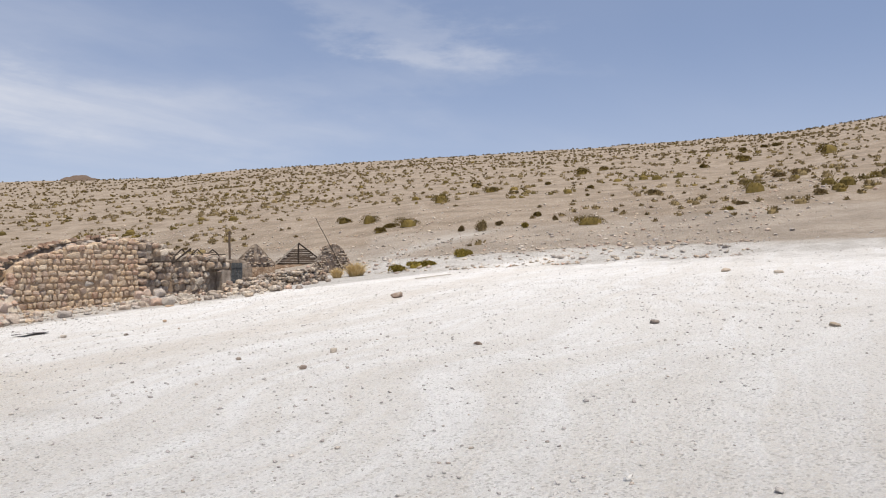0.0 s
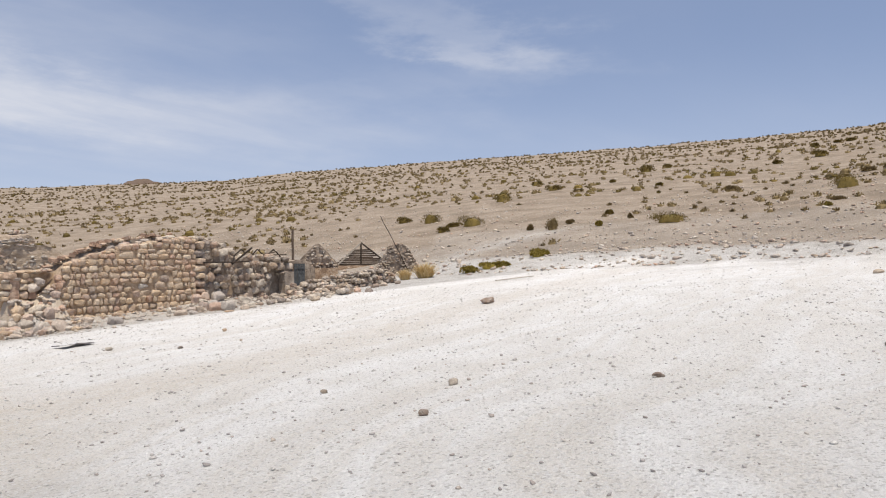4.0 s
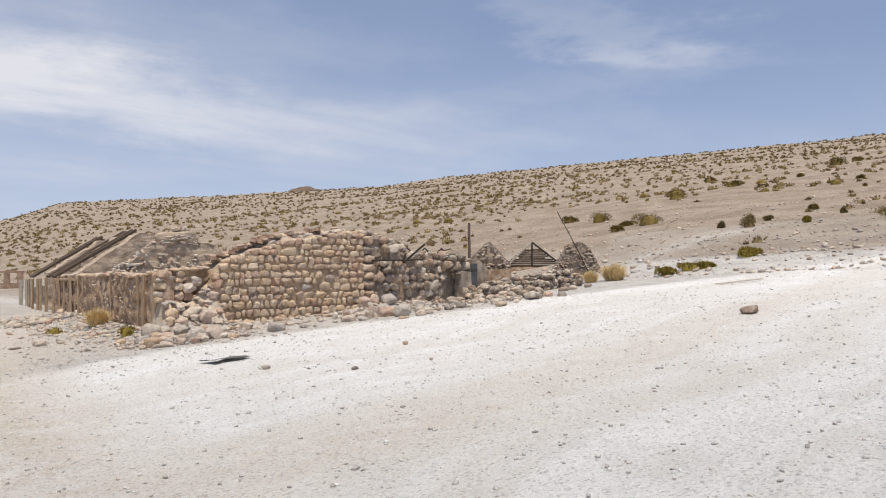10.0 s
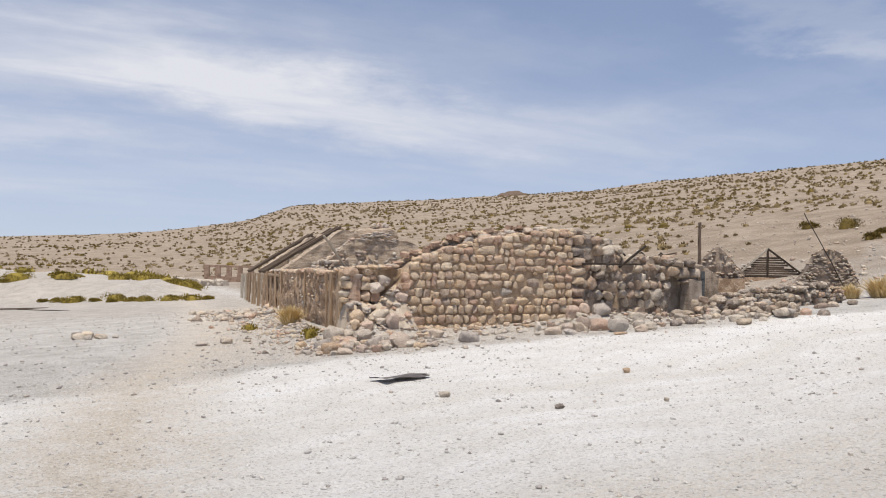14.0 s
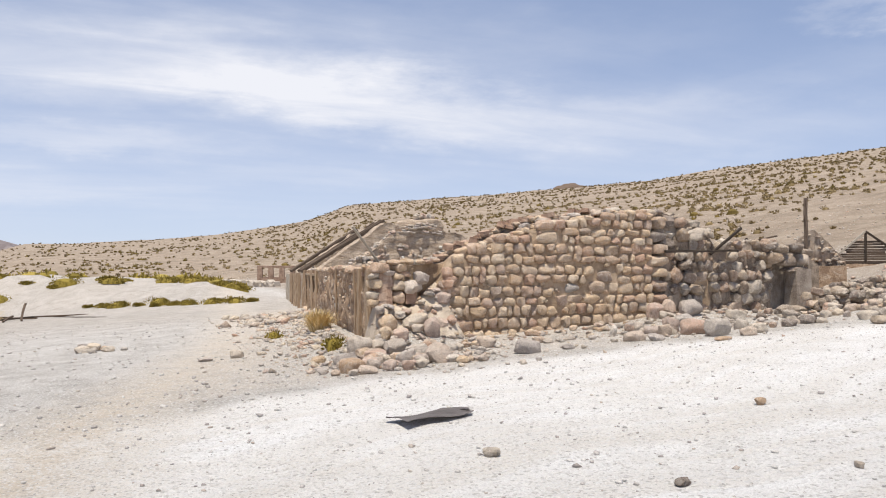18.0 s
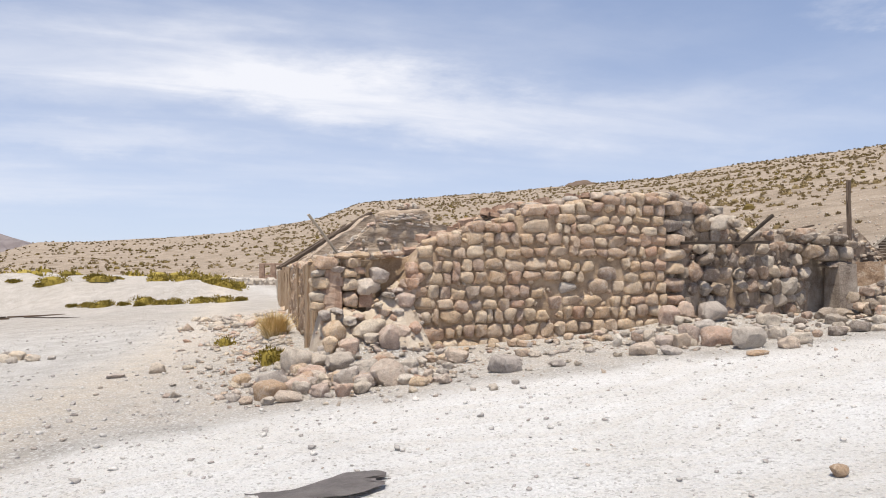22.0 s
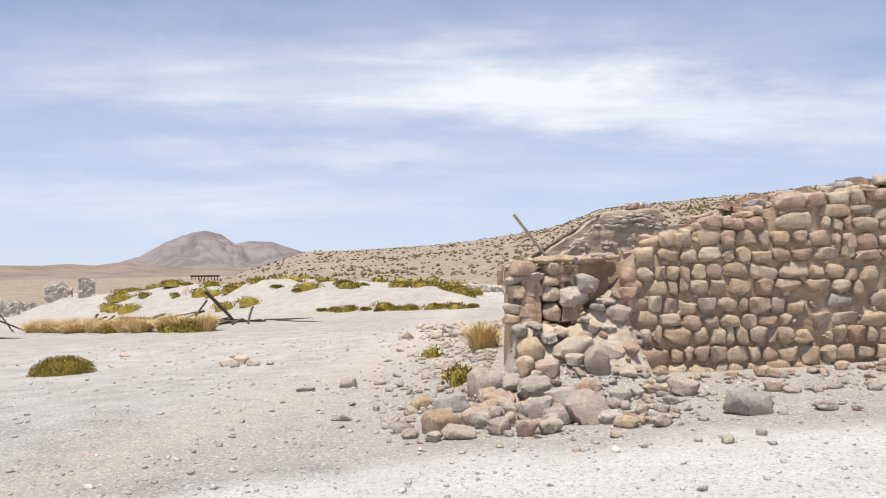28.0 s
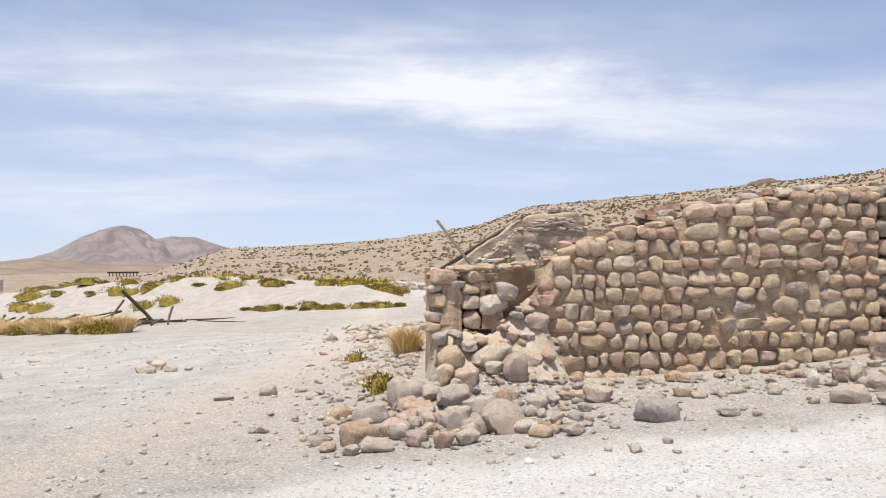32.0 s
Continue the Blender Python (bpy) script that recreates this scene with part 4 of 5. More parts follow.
for k, y in enumerate((19.4, 20.2, 21.6, 22.3, 28.8, 29.6, 30.4)):
    dz = .04 * math.sin(k * 2.2) + (.22 if k < 4 else .15)
    rafter((side_x(y) - .25, y - .2, 1.10 - .012 * (y - 20)), (RIDGE(y), y, 3.25 + dz), .16, k)
    if k in (3, 5):
        rafter((RIDGE(y), y, 3.23 + dz), (RIDGE(y) + 1.5, y, 2.55 + dz), .13, k + 20)
for k in range(5):
    f = .12 + .2 * k
    for y0, y1 in ((19.2, 22.6), (28.5, 30.7)):
        xx = side_x(y0) + (RIDGE(y0) - side_x(y0)) * f
        zz = 1.16 + 2.28 * f
        rafter((xx, y0, zz), (xx + LEAN * (y1 - y0), y1, zz), .08, 40 + k, "thin batten across the rafters")

# ---------------------------------------------------------------- ruin: rough dark masonry beside the gable
ROUGH_TOP = line_of([(5.9, 2.62), (6.55, 2.66), (6.9, 2.50), (7.25, 2.42), (7.7, 2.20), (7.95, 1.88), (8.3, 1.92), (9.1, 2.0), (9.7, 1.86)])
ROUGH_LOW = line_of([(5.9, -.1), (9.7, -.05)])
rough_wall = whole("wall_southeast", wall_bm(5.93, 9.70, ROUGH_TOP, ROUGH_LOW, .5, seed=33, rough=.10), M_DARKMORTAR_SHADE,
                   "ragged wall of dark boulders and dark mud mortar", "stone wall", kind="structure")
rough_wall.matrix_basis = pose(0, .18, 0)
rng = random.Random(23)
lay_stones(rough_wall, GREY_STONE_MESHES, 6.0, 9.68, ROUGH_LOW, ROUGH_TOP, .05, rng, .235, .31, drop=.15, loose=3.2)
chink_stones(rough_wall, GREY_STONE_MESHES, 6.2, 9.6, ROUGH_LOW, ROUGH_TOP, 170, rng)
cap_stones(rough_wall, GREY_STONE_MESHES, 6.0, 9.6, ROUGH_TOP, 40, rng, .0, .45, .30, .7)
# the gable wall's quoin of long dark blocks
for k, (z, w, h) in enumerate([(.35, .62, .30), (.70, .5, .22), (.98, .56, .28), (1.30, .46, .24), (1.56, .6, .26), (1.85, .5, .24), (2.12, .56, .28), (2.45, .34, .30)]):
    put_mesh("quoin_stone", (GREY_STONE_MESHES if k in (2, 6) else WALL_STONES)[k], rough_wall, scaled(pose(6.12 + .05 * math.sin(k * 3), -.12, z, 0, 5 * math.sin(k), 0), w * .55, .2, h * .55), "long block of the wall's corner")
# doorway jamb, pier and post
door_back = whole("wall_doorway", wall_bm(9.55, 10.6, lambda x: 1.72, lambda x: -.4, .3, seed=35), M_PIER, "grey-brown back of the walled doorway", "adobe wall", kind="structure")
door_back.matrix_basis = pose(0, .36, 0)
pier2 = thing("stone_pier", "square mud-plastered pier carrying dark boulders beside the doorway", "pier", (10.42, .02, .12))
part("shaft", pier_bm(.56, .42, 1.24, 7), M_PIER, pier2)
for k, (x, z, w, h) in enumerate([(-.05, 1.22, .9, .16), (-.38, 1.46, .55, .34), (.12, 1.46, .48, .34), (-.55, 1.74, .6, .22), (-.1, 1.76, .55, .24), (.25, 1.66, .34, .2), (-.8, 1.5, .5, .3), (-.85, 1.8, .4, .2)]):
    put_mesh("stone", GREY_STONE_MESHES[(k * 3 + 1) % 10], pier2, scaled(pose(x, .05, z, 0, 8 * math.sin(k * 2.1), 15 * k), w * .55, .24, h * .56))
whole("timber_post", post_bm(3.15, .095, 77), M_WOOD, "tall weathered timber post standing by the doorway pier", "post", smooth=False, at=pose(11.06, .38, .05, 0, .6, 20))
m, length = stick_pose((6.2, -.16, 1.78), (8.32, -.16, 1.80))
whole("iron_bar", beam_bm(length, .055, .055, .02, 5, -.05), M_DARKWOOD, "rusty bar lying across the ragged wall", "bar", at=m)
m, length = stick_pose((7.55, -.10, 1.72), (8.62, .05, 2.36))
whole("leaning_strut", beam_bm(length, .06, .06, .01, 6), M_DARKWOOD, "dark strut leaning up from the ragged wall", "strut", smooth=False, at=m)
m, length = stick_pose((9.2, 1.2, 1.92), (10.6, .9, 2.22))
whole("roof_board", beam_bm(length, .10, .04, .01, 7), M_WOOD, "grey roof board lying across the doorway", "board", smooth=False, at=m)

# low dry-stone wall and its collapsed front
DRY_TOP = line_of([(11.2, .82), (12.2, .95), (14, 1.2), (16.4, 1.34), (17.4, 1.1)])
dry = whole("wall_dry_stone", wall_bm(11.2, 17.4, lambda x: DRY_TOP(x) - .15, lambda x: .0, .55, seed=70, rough=.12), M_DARKMORTAR_SHADE,
            "low wall of stacked dark field stones", "stone wall", kind="structure")
dry.matrix_basis = pose(0, .1, 0)
rng = random.Random(31)
lay_stones(dry, GREY_STONE_MESHES, 11.2, 17.4, lambda x: .1, DRY_TOP, .08, rng, .145, .2, loose=3.2)
cap_stones(dry, GREY_STONE_MESHES, 11.2, 17.4, lambda x: DRY_TOP(x) - .1, 80, rng, .0, .5, .22, .7)


# ---------------------------------------------------------------- fallen stones
def fallen(x, y, w, h, k, mats=None, label="", turn=None, group="fallen stones", sink=.18, boxy=False):
    me = (mats or RUBBLE_MESHES)[k % len(mats or RUBBLE_MESHES)]
    d = w * (.62 + .25 * abs(math.sin(k * 1.7)))
    m = pose(x, y, relief(x, y) + h * (.5 - sink), 10 * math.sin(k * 2.9), 8 * math.sin(k * 1.3), turn if turn is not None else (k * 47) % 180 - 90 if w < .3 else 12 * math.sin(k * 2.0))
    ob = new("boulder" if w > .35 else "stone", me)
    ob.matrix_basis = scaled(m, w * .54, d * .54, h * .60)
    return tagged(ob, label or ("large fallen field stone beside the ruin" if w > .35 else "fallen field stone lying on the gravel"), "stone", group)


HEAP_A = [(-1.63, -1.33, .46, .30), (-1.14, -.55, .53, .40), (-1.06, -1.32, .42, .28), (-1.38, -2.05, .36, .20), (-.72, -2.05, .37, .29), (-.58, -.95, .45, .32),
          (-.34, -1.52, .47, .33), (.28, -.62, .37, .40), (-.27, -2.40, .48, .40), (-.36, -.62, .34, .26), (.05, -1.05, .34, .24), (-1.62, -2.78, .37, .16)]
HEAP_B = [(1.18, -1.25, .40, .24), (1.41, -2.50, .47, .27), (2.24, -1.34, .26, .14), (2.39, -1.50, .22, .10), (.65, -3.81, .14, .09), (1.05, -3.58, .10, .07), (2.17, -2.62, .23, .12),
          (.39, -2.18, .19, .14), (.60, -2.21, .23, .14), (.33, -2.69, .15, .09), (-3.16, 2.39, .24, .17), (-6.66, 9.06, .33, .21), (-6.05, 8.16, .26, .17), (-6.33, 7.63, .28, .17)]
HEAP_C = [(5.59, -.55, .40, .40), (6.05, -.45, .34, .38), (6.35, -.80, .58, .40), (5.20, -2.30, .50, .36), (5.25, -2.95, .58, .40), (5.03, -1.85, .34, .38), (4.53, -1.90, .36, .22),
          (3.73, -2.40, .42, .21), (4.67, -2.10, .30, .27), (3.95, -2.80, .30, .15), (4.62, -1.35, .25, .23), (3.90, -1.47, .16, .25), (5.61, -3.36, .31, .20), (6.09, -3.10, .37, .24), (6.53, -2.20, .33, .22), (5.75, -1.35, .38, .3)]
HEAP_D = [(8.6, -1.5, .42, .22), (7.9, -2.6, .40, .2), (8.9, -1.0, .42, .26), (7.14, -1.33, .42, .26), (7.3, -2.7, .34, .17), (9.5, -.9, .7, .16), (9.9, -.95, .5, .14), (8.9, -3.2, .45, .2), (8.4, -3.9, .4, .18),
          (11.5, -1.6, .3, .18), (12.4, -1.2, .3, .2), (13.3, -1.3, .3, .18), (14.2, -1.6, .42, .2), (15.0, -1.4, .4, .2), (16.2, -1.2, .36, .22)]
for k, (x, y, w, h) in enumerate(HEAP_A):
    fallen(x, y, w, h, k)
for k, (x, y, w, h) in enumerate(HEAP_B):
    fallen(x, y, w, h, k + 15)
for k, (x, y, w, h) in enumerate(HEAP_C):
    fallen(x, y, w, h, k + 31, label="yellowish fallen stone by the ragged wall" if k in (6, 7) else "")
for k, (x, y, w, h) in enumerate(HEAP_D):
    fallen(x, y, w, h, k + 50, GREY_STONE_MESHES)
rng = random.Random(515)
for k in range(70):
    x, y = rng.gauss(-.75, .75), -.5 - 2.4 * rng.random() ** .9
    if x < -2.1 or x > 1.1:
        continue
    w = rng.uniform(.11, .30)
    fallen(x, y, w, w * rng.uniform(.45, .75), k + 210, RUBBLE_MESHES if k % 4 else WALL_STONES, label="broken field stone in the heap at the wall's corner", sink=.05)
for k in range(58):
    x = rng.uniform(3.9, 9.4)
    y = -.45 - 2.6 * rng.random() * ease(3.4, 5.5, x)
    w = rng.uniform(.10, .27)
    fallen(x, y, w, w * rng.uniform(.4, .75), k + 310, GREY_STONE_MESHES if k % 2 else RUBBLE_MESHES, label="grey fallen stone in front of the ragged wall", sink=.1)
for k in range(26):
    x = rng.uniform(.8, 5.4)
    w = rng.uniform(.08, .2)
    fallen(x, -.42 - .9 * rng.random() ** 2, w, w * .6, k + 410, WALL_STONES, label="small stone fallen at the foot of the stone wall", sink=.1)
# the front of the dry wall has slid into a bank of stones, two or three deep
rng = random.Random(906)
for k in range(125):
    f, d = rng.random(), rng.gauss(0, .42)
    x, y = 9.75 + .45 * f + d, -1.0 - 3.0 * f
    w, h = rng.uniform(.18, .38), rng.uniform(.13, .25)
    ob = fallen(x, y, w, h, k + 70, GREY_STONE_MESHES if k % 3 else RUBBLE_MESHES, label="grey stone slid from the low dry wall", group="stones of the slid wall", sink=.3)
    ob.matrix_basis = pose(0, 0, max(0, .46 - .75 * abs(d)) * (1 - .45 * f) * (k % 4) / 3) @ ob.matrix_basis
# the orange block, the dark slab in front of it and the tall shard of pale stone
M_ORANGE = make_stone("orange_stone", [(0, (.52, .35, .22)), (1, (.56, .40, .27))], (.45, .31, .2))
whole("orange_block", rock_bm(201, 3, -.35, .06, 3), M_ORANGE, "squared orange sandstone block in the rubble heap", "stone",
      at=scaled(pose(-1.76, -2.42, relief(-1.76, -2.42) + .10, 4, -8, 20), .23, .2, .15))
whole("orange_cobble", rock_bm(202, 3, .8, .1), M_ORANGE, "small orange cobble on the white gravel", "stone",
      at=scaled(pose(1.25, -8.15, relief(1.25, -8.15) + .035), .07, .06, .05))
whole("orange_brick", rock_bm(203, 3, -.45, .05, 2), M_ORANGE, "flat piece of orange brick on the gravel", "brick",
      at=scaled(pose(4.74, -3.70, relief(4.74, -3.7) + .03, 0, 0, 10), .23, .1, .035))
for k, (x, y, w, h) in enumerate([(-2.12, -8.59, .16, .08), (-1.29, -10.03, .13, .06), (.13, -10.30, .10, .05), (6.85, -12.65, .42, .17), (-3.62, -19.2, .13, .08), (-5.05, -19.9, .12, .06),
                                  (.3, -23.3, .19, .08), (-2.5, -21.3, .15, .06), (12.4, -23.4, .34, .10), (14.2, -21.4, .40, .12), (0, -26.2, .18, .07), (-4.4, -17.8, .1, .05)]):
    fallen(x, y, w, h, k + 120, GREY_STONE_MESHES, label="dark stone lying alone on the white gravel", group="stones on the gravel", sink=.1)


# torn, bent metal sheet on the gravel: a swallow tail on the far side, ragged at one end
SHEET_NEAR = line_of([(0, -.20), (.12, -.28), (.23, -.62), (.45, -.42), (.7, -.34), (1, -.06)])
SHEET_FAR = line_of([(0, -.12), (.27, -.06), (.36, -.04), (.62, .30), (.9, .44), (1, .34)])


def sheet_bm():
    bm = bmesh.new()
    n, mrows = 26, 8
    grid = {}
    for i in range(n + 1):
        for j in range(mrows + 1):
            u, v = i / n, j / mrows
            torn = .07 * noise.noise((v * 9, 3, 1)) - (.10 if j in (3, 4) else 0) if i > n - 2 else 0
            y = SHEET_NEAR(u) + (SHEET_FAR(u) - SHEET_NEAR(u)) * v + .02 * noise.noise((u * 11, j, 2))
            z = .02 + .05 * (1 - v) * math.exp(-((u - .3) / .35) ** 2) + .03 * u * (1 - v) + .018 * noise.noise((u * 4, v * 2, 7)) + .006 * noise.noise((u * 14, v * 9, 4))
            grid[i, j] = bm.verts.new(((u - .5) * .95 + torn, y, max(z, .012)))
    for i in range(n):
        for j in range(mrows):
            bm.faces.new((grid[i, j], grid[i + 1, j], grid[i + 1, j + 1], grid[i, j + 1]))
    bmesh.ops.solidify(bm, geom=bm.faces[:], thickness=.006)
    bmesh.ops.recalc_face_normals(bm, faces=bm.faces)
    return bm


def make_felt():
    n = Nodes("grey_metal_sheet")
    c = n.ramp(n.noise(5, 5), [(.3, (.20, .178, .17)), (.7, (.29, .262, .25))])
    return n.done(c, .62, n.bump(n.noise(18, 4), .5, .02), spec=.4)


whole("metal_sheet", sheet_bm(), make_felt(), "bent dark grey metal sheet lying on white gravel", "metal sheet",
      at=pose(-2.0, -6.72, relief(-2.0, -6.72) + .005, 0, 0, -17))


# ---------------------------------------------------------------- small houses farther up the slope
def tri_wall_bm(width, peak, low, thick, seed, ragged=.12):
    prof = line_of([(-width / 2, low + .25), (-.12, peak), (.12, peak), (width / 2, low + .25)])
    return wall_bm(-width / 2, width / 2, lambda x: prof(x) + ragged * noise.noise((x * 4, seed, 3)), lambda x: low - .6, thick, step=.12, rough=.07, seed=seed)


YAW = -40
g2 = whole("wall_upper_gable_1", tri_wall_bm(2.5, 2.80, 1.35, .4, 81), M_DARKMORTAR_SHADE, "small dark brown gable of mud and stones behind the ruin", "adobe wall", kind="structure", at=pose(20.2, 8.6, 0, 0, 0, YAW))
rng = random.Random(45)
for k in range(90):
    x = rng.uniform(-1.15, 1.15)
    put_mesh("stone", rng.choice(GREY_STONE_MESHES), g2, scaled(pose(x, -.02, rng.uniform(1.1, 2.75 - abs(x) * 1.0), rng.uniform(-9, 9), rng.uniform(-9, 9), 0), rng.uniform(.05, .13), .08, rng.uniform(.04, .08)))
CONE = line_of([(-1.5, 1.0), (-.95, 1.75), (-.45, 2.62), (-.1, 2.84), (.35, 2.80), (.75, 2.45), (1.05, 2.0), (1.45, 1.1)])
cone = whole("wall_upper_gable_2", wall_bm(-1.5, 1.45, lambda x: CONE(x) + .08 * noise.noise((x * 4, 83, 3)), lambda x: .3, .9, step=.1, rough=.12, seed=83), M_DARKMORTAR_SHADE,
             "ragged triangular gable of stacked dark stones", "stone wall", kind="structure", at=pose(25.2, 6.6, .0, 0, 0, YAW))
rng = random.Random(44)
for k in range(240):
    x = rng.uniform(-1.45, 1.4)
    z = rng.uniform(.8, CONE(x))
    put_mesh("stone", rng.choice(GREY_STONE_MESHES), cone, scaled(pose(x, -.01, z, rng.uniform(-9, 9), rng.uniform(-9, 9), 0), rng.uniform(.05, .12), .09, rng.uniform(.035, .065)))
cap_stones(cone, GREY_STONE_MESHES, -1.3, 1.3, CONE, 40, rng, .0, .85, .2, .5)
whole("wall_upper_low", wall_bm(-1.9, 1.9, lambda x: 1.38, lambda x: .2, .4, step=.2, seed=85), M_PLASTER,
      "low tan adobe wall of the upper houses", "adobe wall", kind="structure", at=pose(28.5, 12.85, .02, 0, 0, YAW))

truss = thing("roof_truss", "dark boarded roof gable standing open to the sky", "roof truss", (28.7, 13.1, 1.42), turn=YAW)
for a, b in (((-2.35, 0, -.6), (0, 0, 1.62)), ((2.15, 0, -.05), (0, 0, 1.62)), ((-1.8, 0, 0), (2.1, 0, 0)), ((0, 0, 0), (0, 0, 1.55))):
    m, length = stick_pose(a, b)
    part("rafter", beam_bm(length, .11, .1, .01, 3), M_PALEWOOD if a[0] < -1.9 else M_DARKWOOD, truss, smooth=False, at=m)
for k in range(9):
    z = .08 + k * .125
    half = (1.6 - z) * 1.22
    if k == 4:
        half *= .7
    m, length = stick_pose((-half, .06, z), (half, .06, z + .02 * math.sin(k)))
    part("board", beam_bm(length, .025, .105, .006, 60 + k), M_WOOD, truss, smooth=False, at=m)
m, length = stick_pose((25.7, 6.0, .9), (24.3, 7.2, 4.55))
whole("leaning_pole", beam_bm(length, .038, .038, .05, 88, .12), M_DARKWOOD, "thin crooked pole leaning against the stone gable", "pole", at=m)
# open roof lattice of the house behind the dark wall
for k in range(6):
    x = 13.0 + k * .85
    y = 10.8 - k * .35
    for s in (-1, 1):
        rafter((x + s * .55, y, 2.0), (x, y, 2.45), .06, 70 + k, "crossed rafter of an open roof", M_DARKWOOD, "rafters of the rear roof")
rafter((12.3, 11.2, 2.12), (18, 8.8, 2.15), .06, 79, "long purlin of an open roof", M_DARKWOOD, "rafters of the rear roof")
M_BLUE = make_adobe("faded_blue_paint", (.10, .105, .108), (.15, .155, .157), (.06, .063, .065))
door = thing("plank_door", "faded blue-grey plank door set in a low adobe wall", "door", (16.1, 5.75, .40), turn=YAW)
for k in range(4):
    part("board", beam_bm(1.25, .19, .035, .004, k), M_BLUE, door, smooth=False, at=pose(-.3 + .2 * k, 0, 0))
for z in (.25, 1.0):
    m, length = stick_pose((-.4, -.03, z), (.4, -.03, z))
    part("crossbar", beam_bm(length, .03, .1, .003, 9), M_BLUE, door, smooth=False, at=m)
rear = whole("wall_rear_low", wall_bm(-1.1, 1.0, line_of([(-1.1, 1.9), (.5, 1.85), (1.0, 1.4)]), lambda x: .1, .35, step=.2, seed=90), M_DARKMORTAR_SHADE,
             "tan adobe wall behind the doorway", "adobe wall", kind="structure", at=pose(16.35, 6.1, 0, 0, 0, YAW))
whole("wall_upper_plaster", wall_bm(-1.2, 1.2, lambda x: 1.36, lambda x: .1, .3, step=.2, seed=91), M_PLASTER, "low plastered wall under the small gable", "adobe wall", kind="structure", at=pose(19.9, 8.25, 0, 0, 0, YAW))
# pale board on the gravel and a slab at the foot of the slope
m, length = stick_pose((16.0, -6.9, relief(16, -6.9) + .04), (17.9, -7.6, relief(17.9, -7.6) + .07))
whole("pale_board", beam_bm(length, .14, .03, .004, 3), M_PALEWOOD, "whitened board lying on the gravel", "board", smooth=False, at=m)


# ---------------------------------------------------------------- plants
def leaf_quads(verts, faces, centre, radii, n, leaf, rng, up=.25, lumps=5):
    """Adds n small bent leaves over a few lumps of one bush."""
    heads = [(rng.uniform(-.6, .6), rng.uniform(-.6, .6), rng.uniform(.1, .5), rng.uniform(.4, .7)) for _ in range(lumps)] if lumps > 1 else [(0, 0, 0, 1)]
    for _ in range(n):
        hx, hy, hz, hr = rng.choice(heads)
        th, ph = rng.uniform(0, 2 * math.pi), math.acos(rng.uniform(-.15, 1))
        s = hr * rng.uniform(.75, 1.08)
        d = Vector((math.sin(ph) * math.cos(th), math.sin(ph) * math.sin(th), math.cos(ph)))
        p = Vector((centre[0] + radii[0] * (hx + d.x * s), centre[1] + radii[1] * (hy + d.y * s), centre[2] + radii[2] * max(0.0, hz + d.z * s)))
        d = (d + Vector((rng.uniform(-.6, .6), rng.uniform(-.6, .6), rng.uniform(-.2, .8) + up))).normalized()
        side_v = d.cross(Vector((rng.uniform(-1, 1), rng.uniform(-1, 1), rng.uniform(-1, 1)))).normalized()
        ln, wd = leaf * rng.uniform(.6, 1.4), leaf * rng.uniform(.22, .42)
        b = len(verts)
        verts += [p - side_v * wd, p + side_v * wd, p + d * ln + side_v * wd * .5, p + d * ln - side_v * wd * .5]
        faces.append((b, b + 1, b + 2, b + 3))


def core_faces(verts, faces, centre, radii, rng, lumps=1):
    """A low uneven dome that closes a bush from inside."""
    b = len(verts)
    seg = 8
    for j, (r, z) in enumerate(((1.0, -.1), (.85, .45), (.5, .72))):
        for i in range(seg):
            a = 2 * math.pi * i / seg
            k = r * rng.uniform(.75, 1.0)
            verts.append(Vector((centre[0] + radii[0] * k * math.cos(a), centre[1] + radii[1] * k * math.sin(a), centre[2] + radii[2] * z)))
    verts.append(Vector((centre[0], centre[1], centre[2] + radii[2] * .8)))
    for j in range(2):
        for i in range(seg):
            faces.append((b + j * seg + i, b + j * seg + (i + 1) % seg, b + (j + 1) * seg + (i + 1) % seg, b + (j + 1) * seg + i))
    for i in range(seg):
        faces.append((b + 2 * seg + i, b + 2 * seg + (i + 1) % seg, b + 3 * seg))


def plain_mesh(name, verts, faces, material, smooth=False):
    me = bpy.data.meshes.new(name)
    me.from_pydata([tuple(v) for v in verts], [], faces)
    me.update()
    me.materials.append(material)
    if smooth:
        me.shade_smooth()
    return me


def bush(x, y, w, h, material, label, seed, n=520, leaf=.10, category="shrub", group="", lumps=9):
    rng = random.Random(seed)
    z = relief(x, y) - .04
    ob = thing("shrub", label, category, (x, y, z), group)
    v, f = [], []
    core_faces(v, f, (0, 0, 0), (w * .42, w * .36, h * .8), rng)
    c = new("woody_core", plain_mesh("woody_core", v, f, material, True))
    c.parent = ob
    v, f = [], []
    leaf_quads(v, f, (0, 0, 0), (w * .5, w * .42, h * .75), n, leaf, rng, lumps=lumps)
    lv = new("foliage", plain_mesh("foliage", v, f, material))
    lv.parent = ob
    return ob


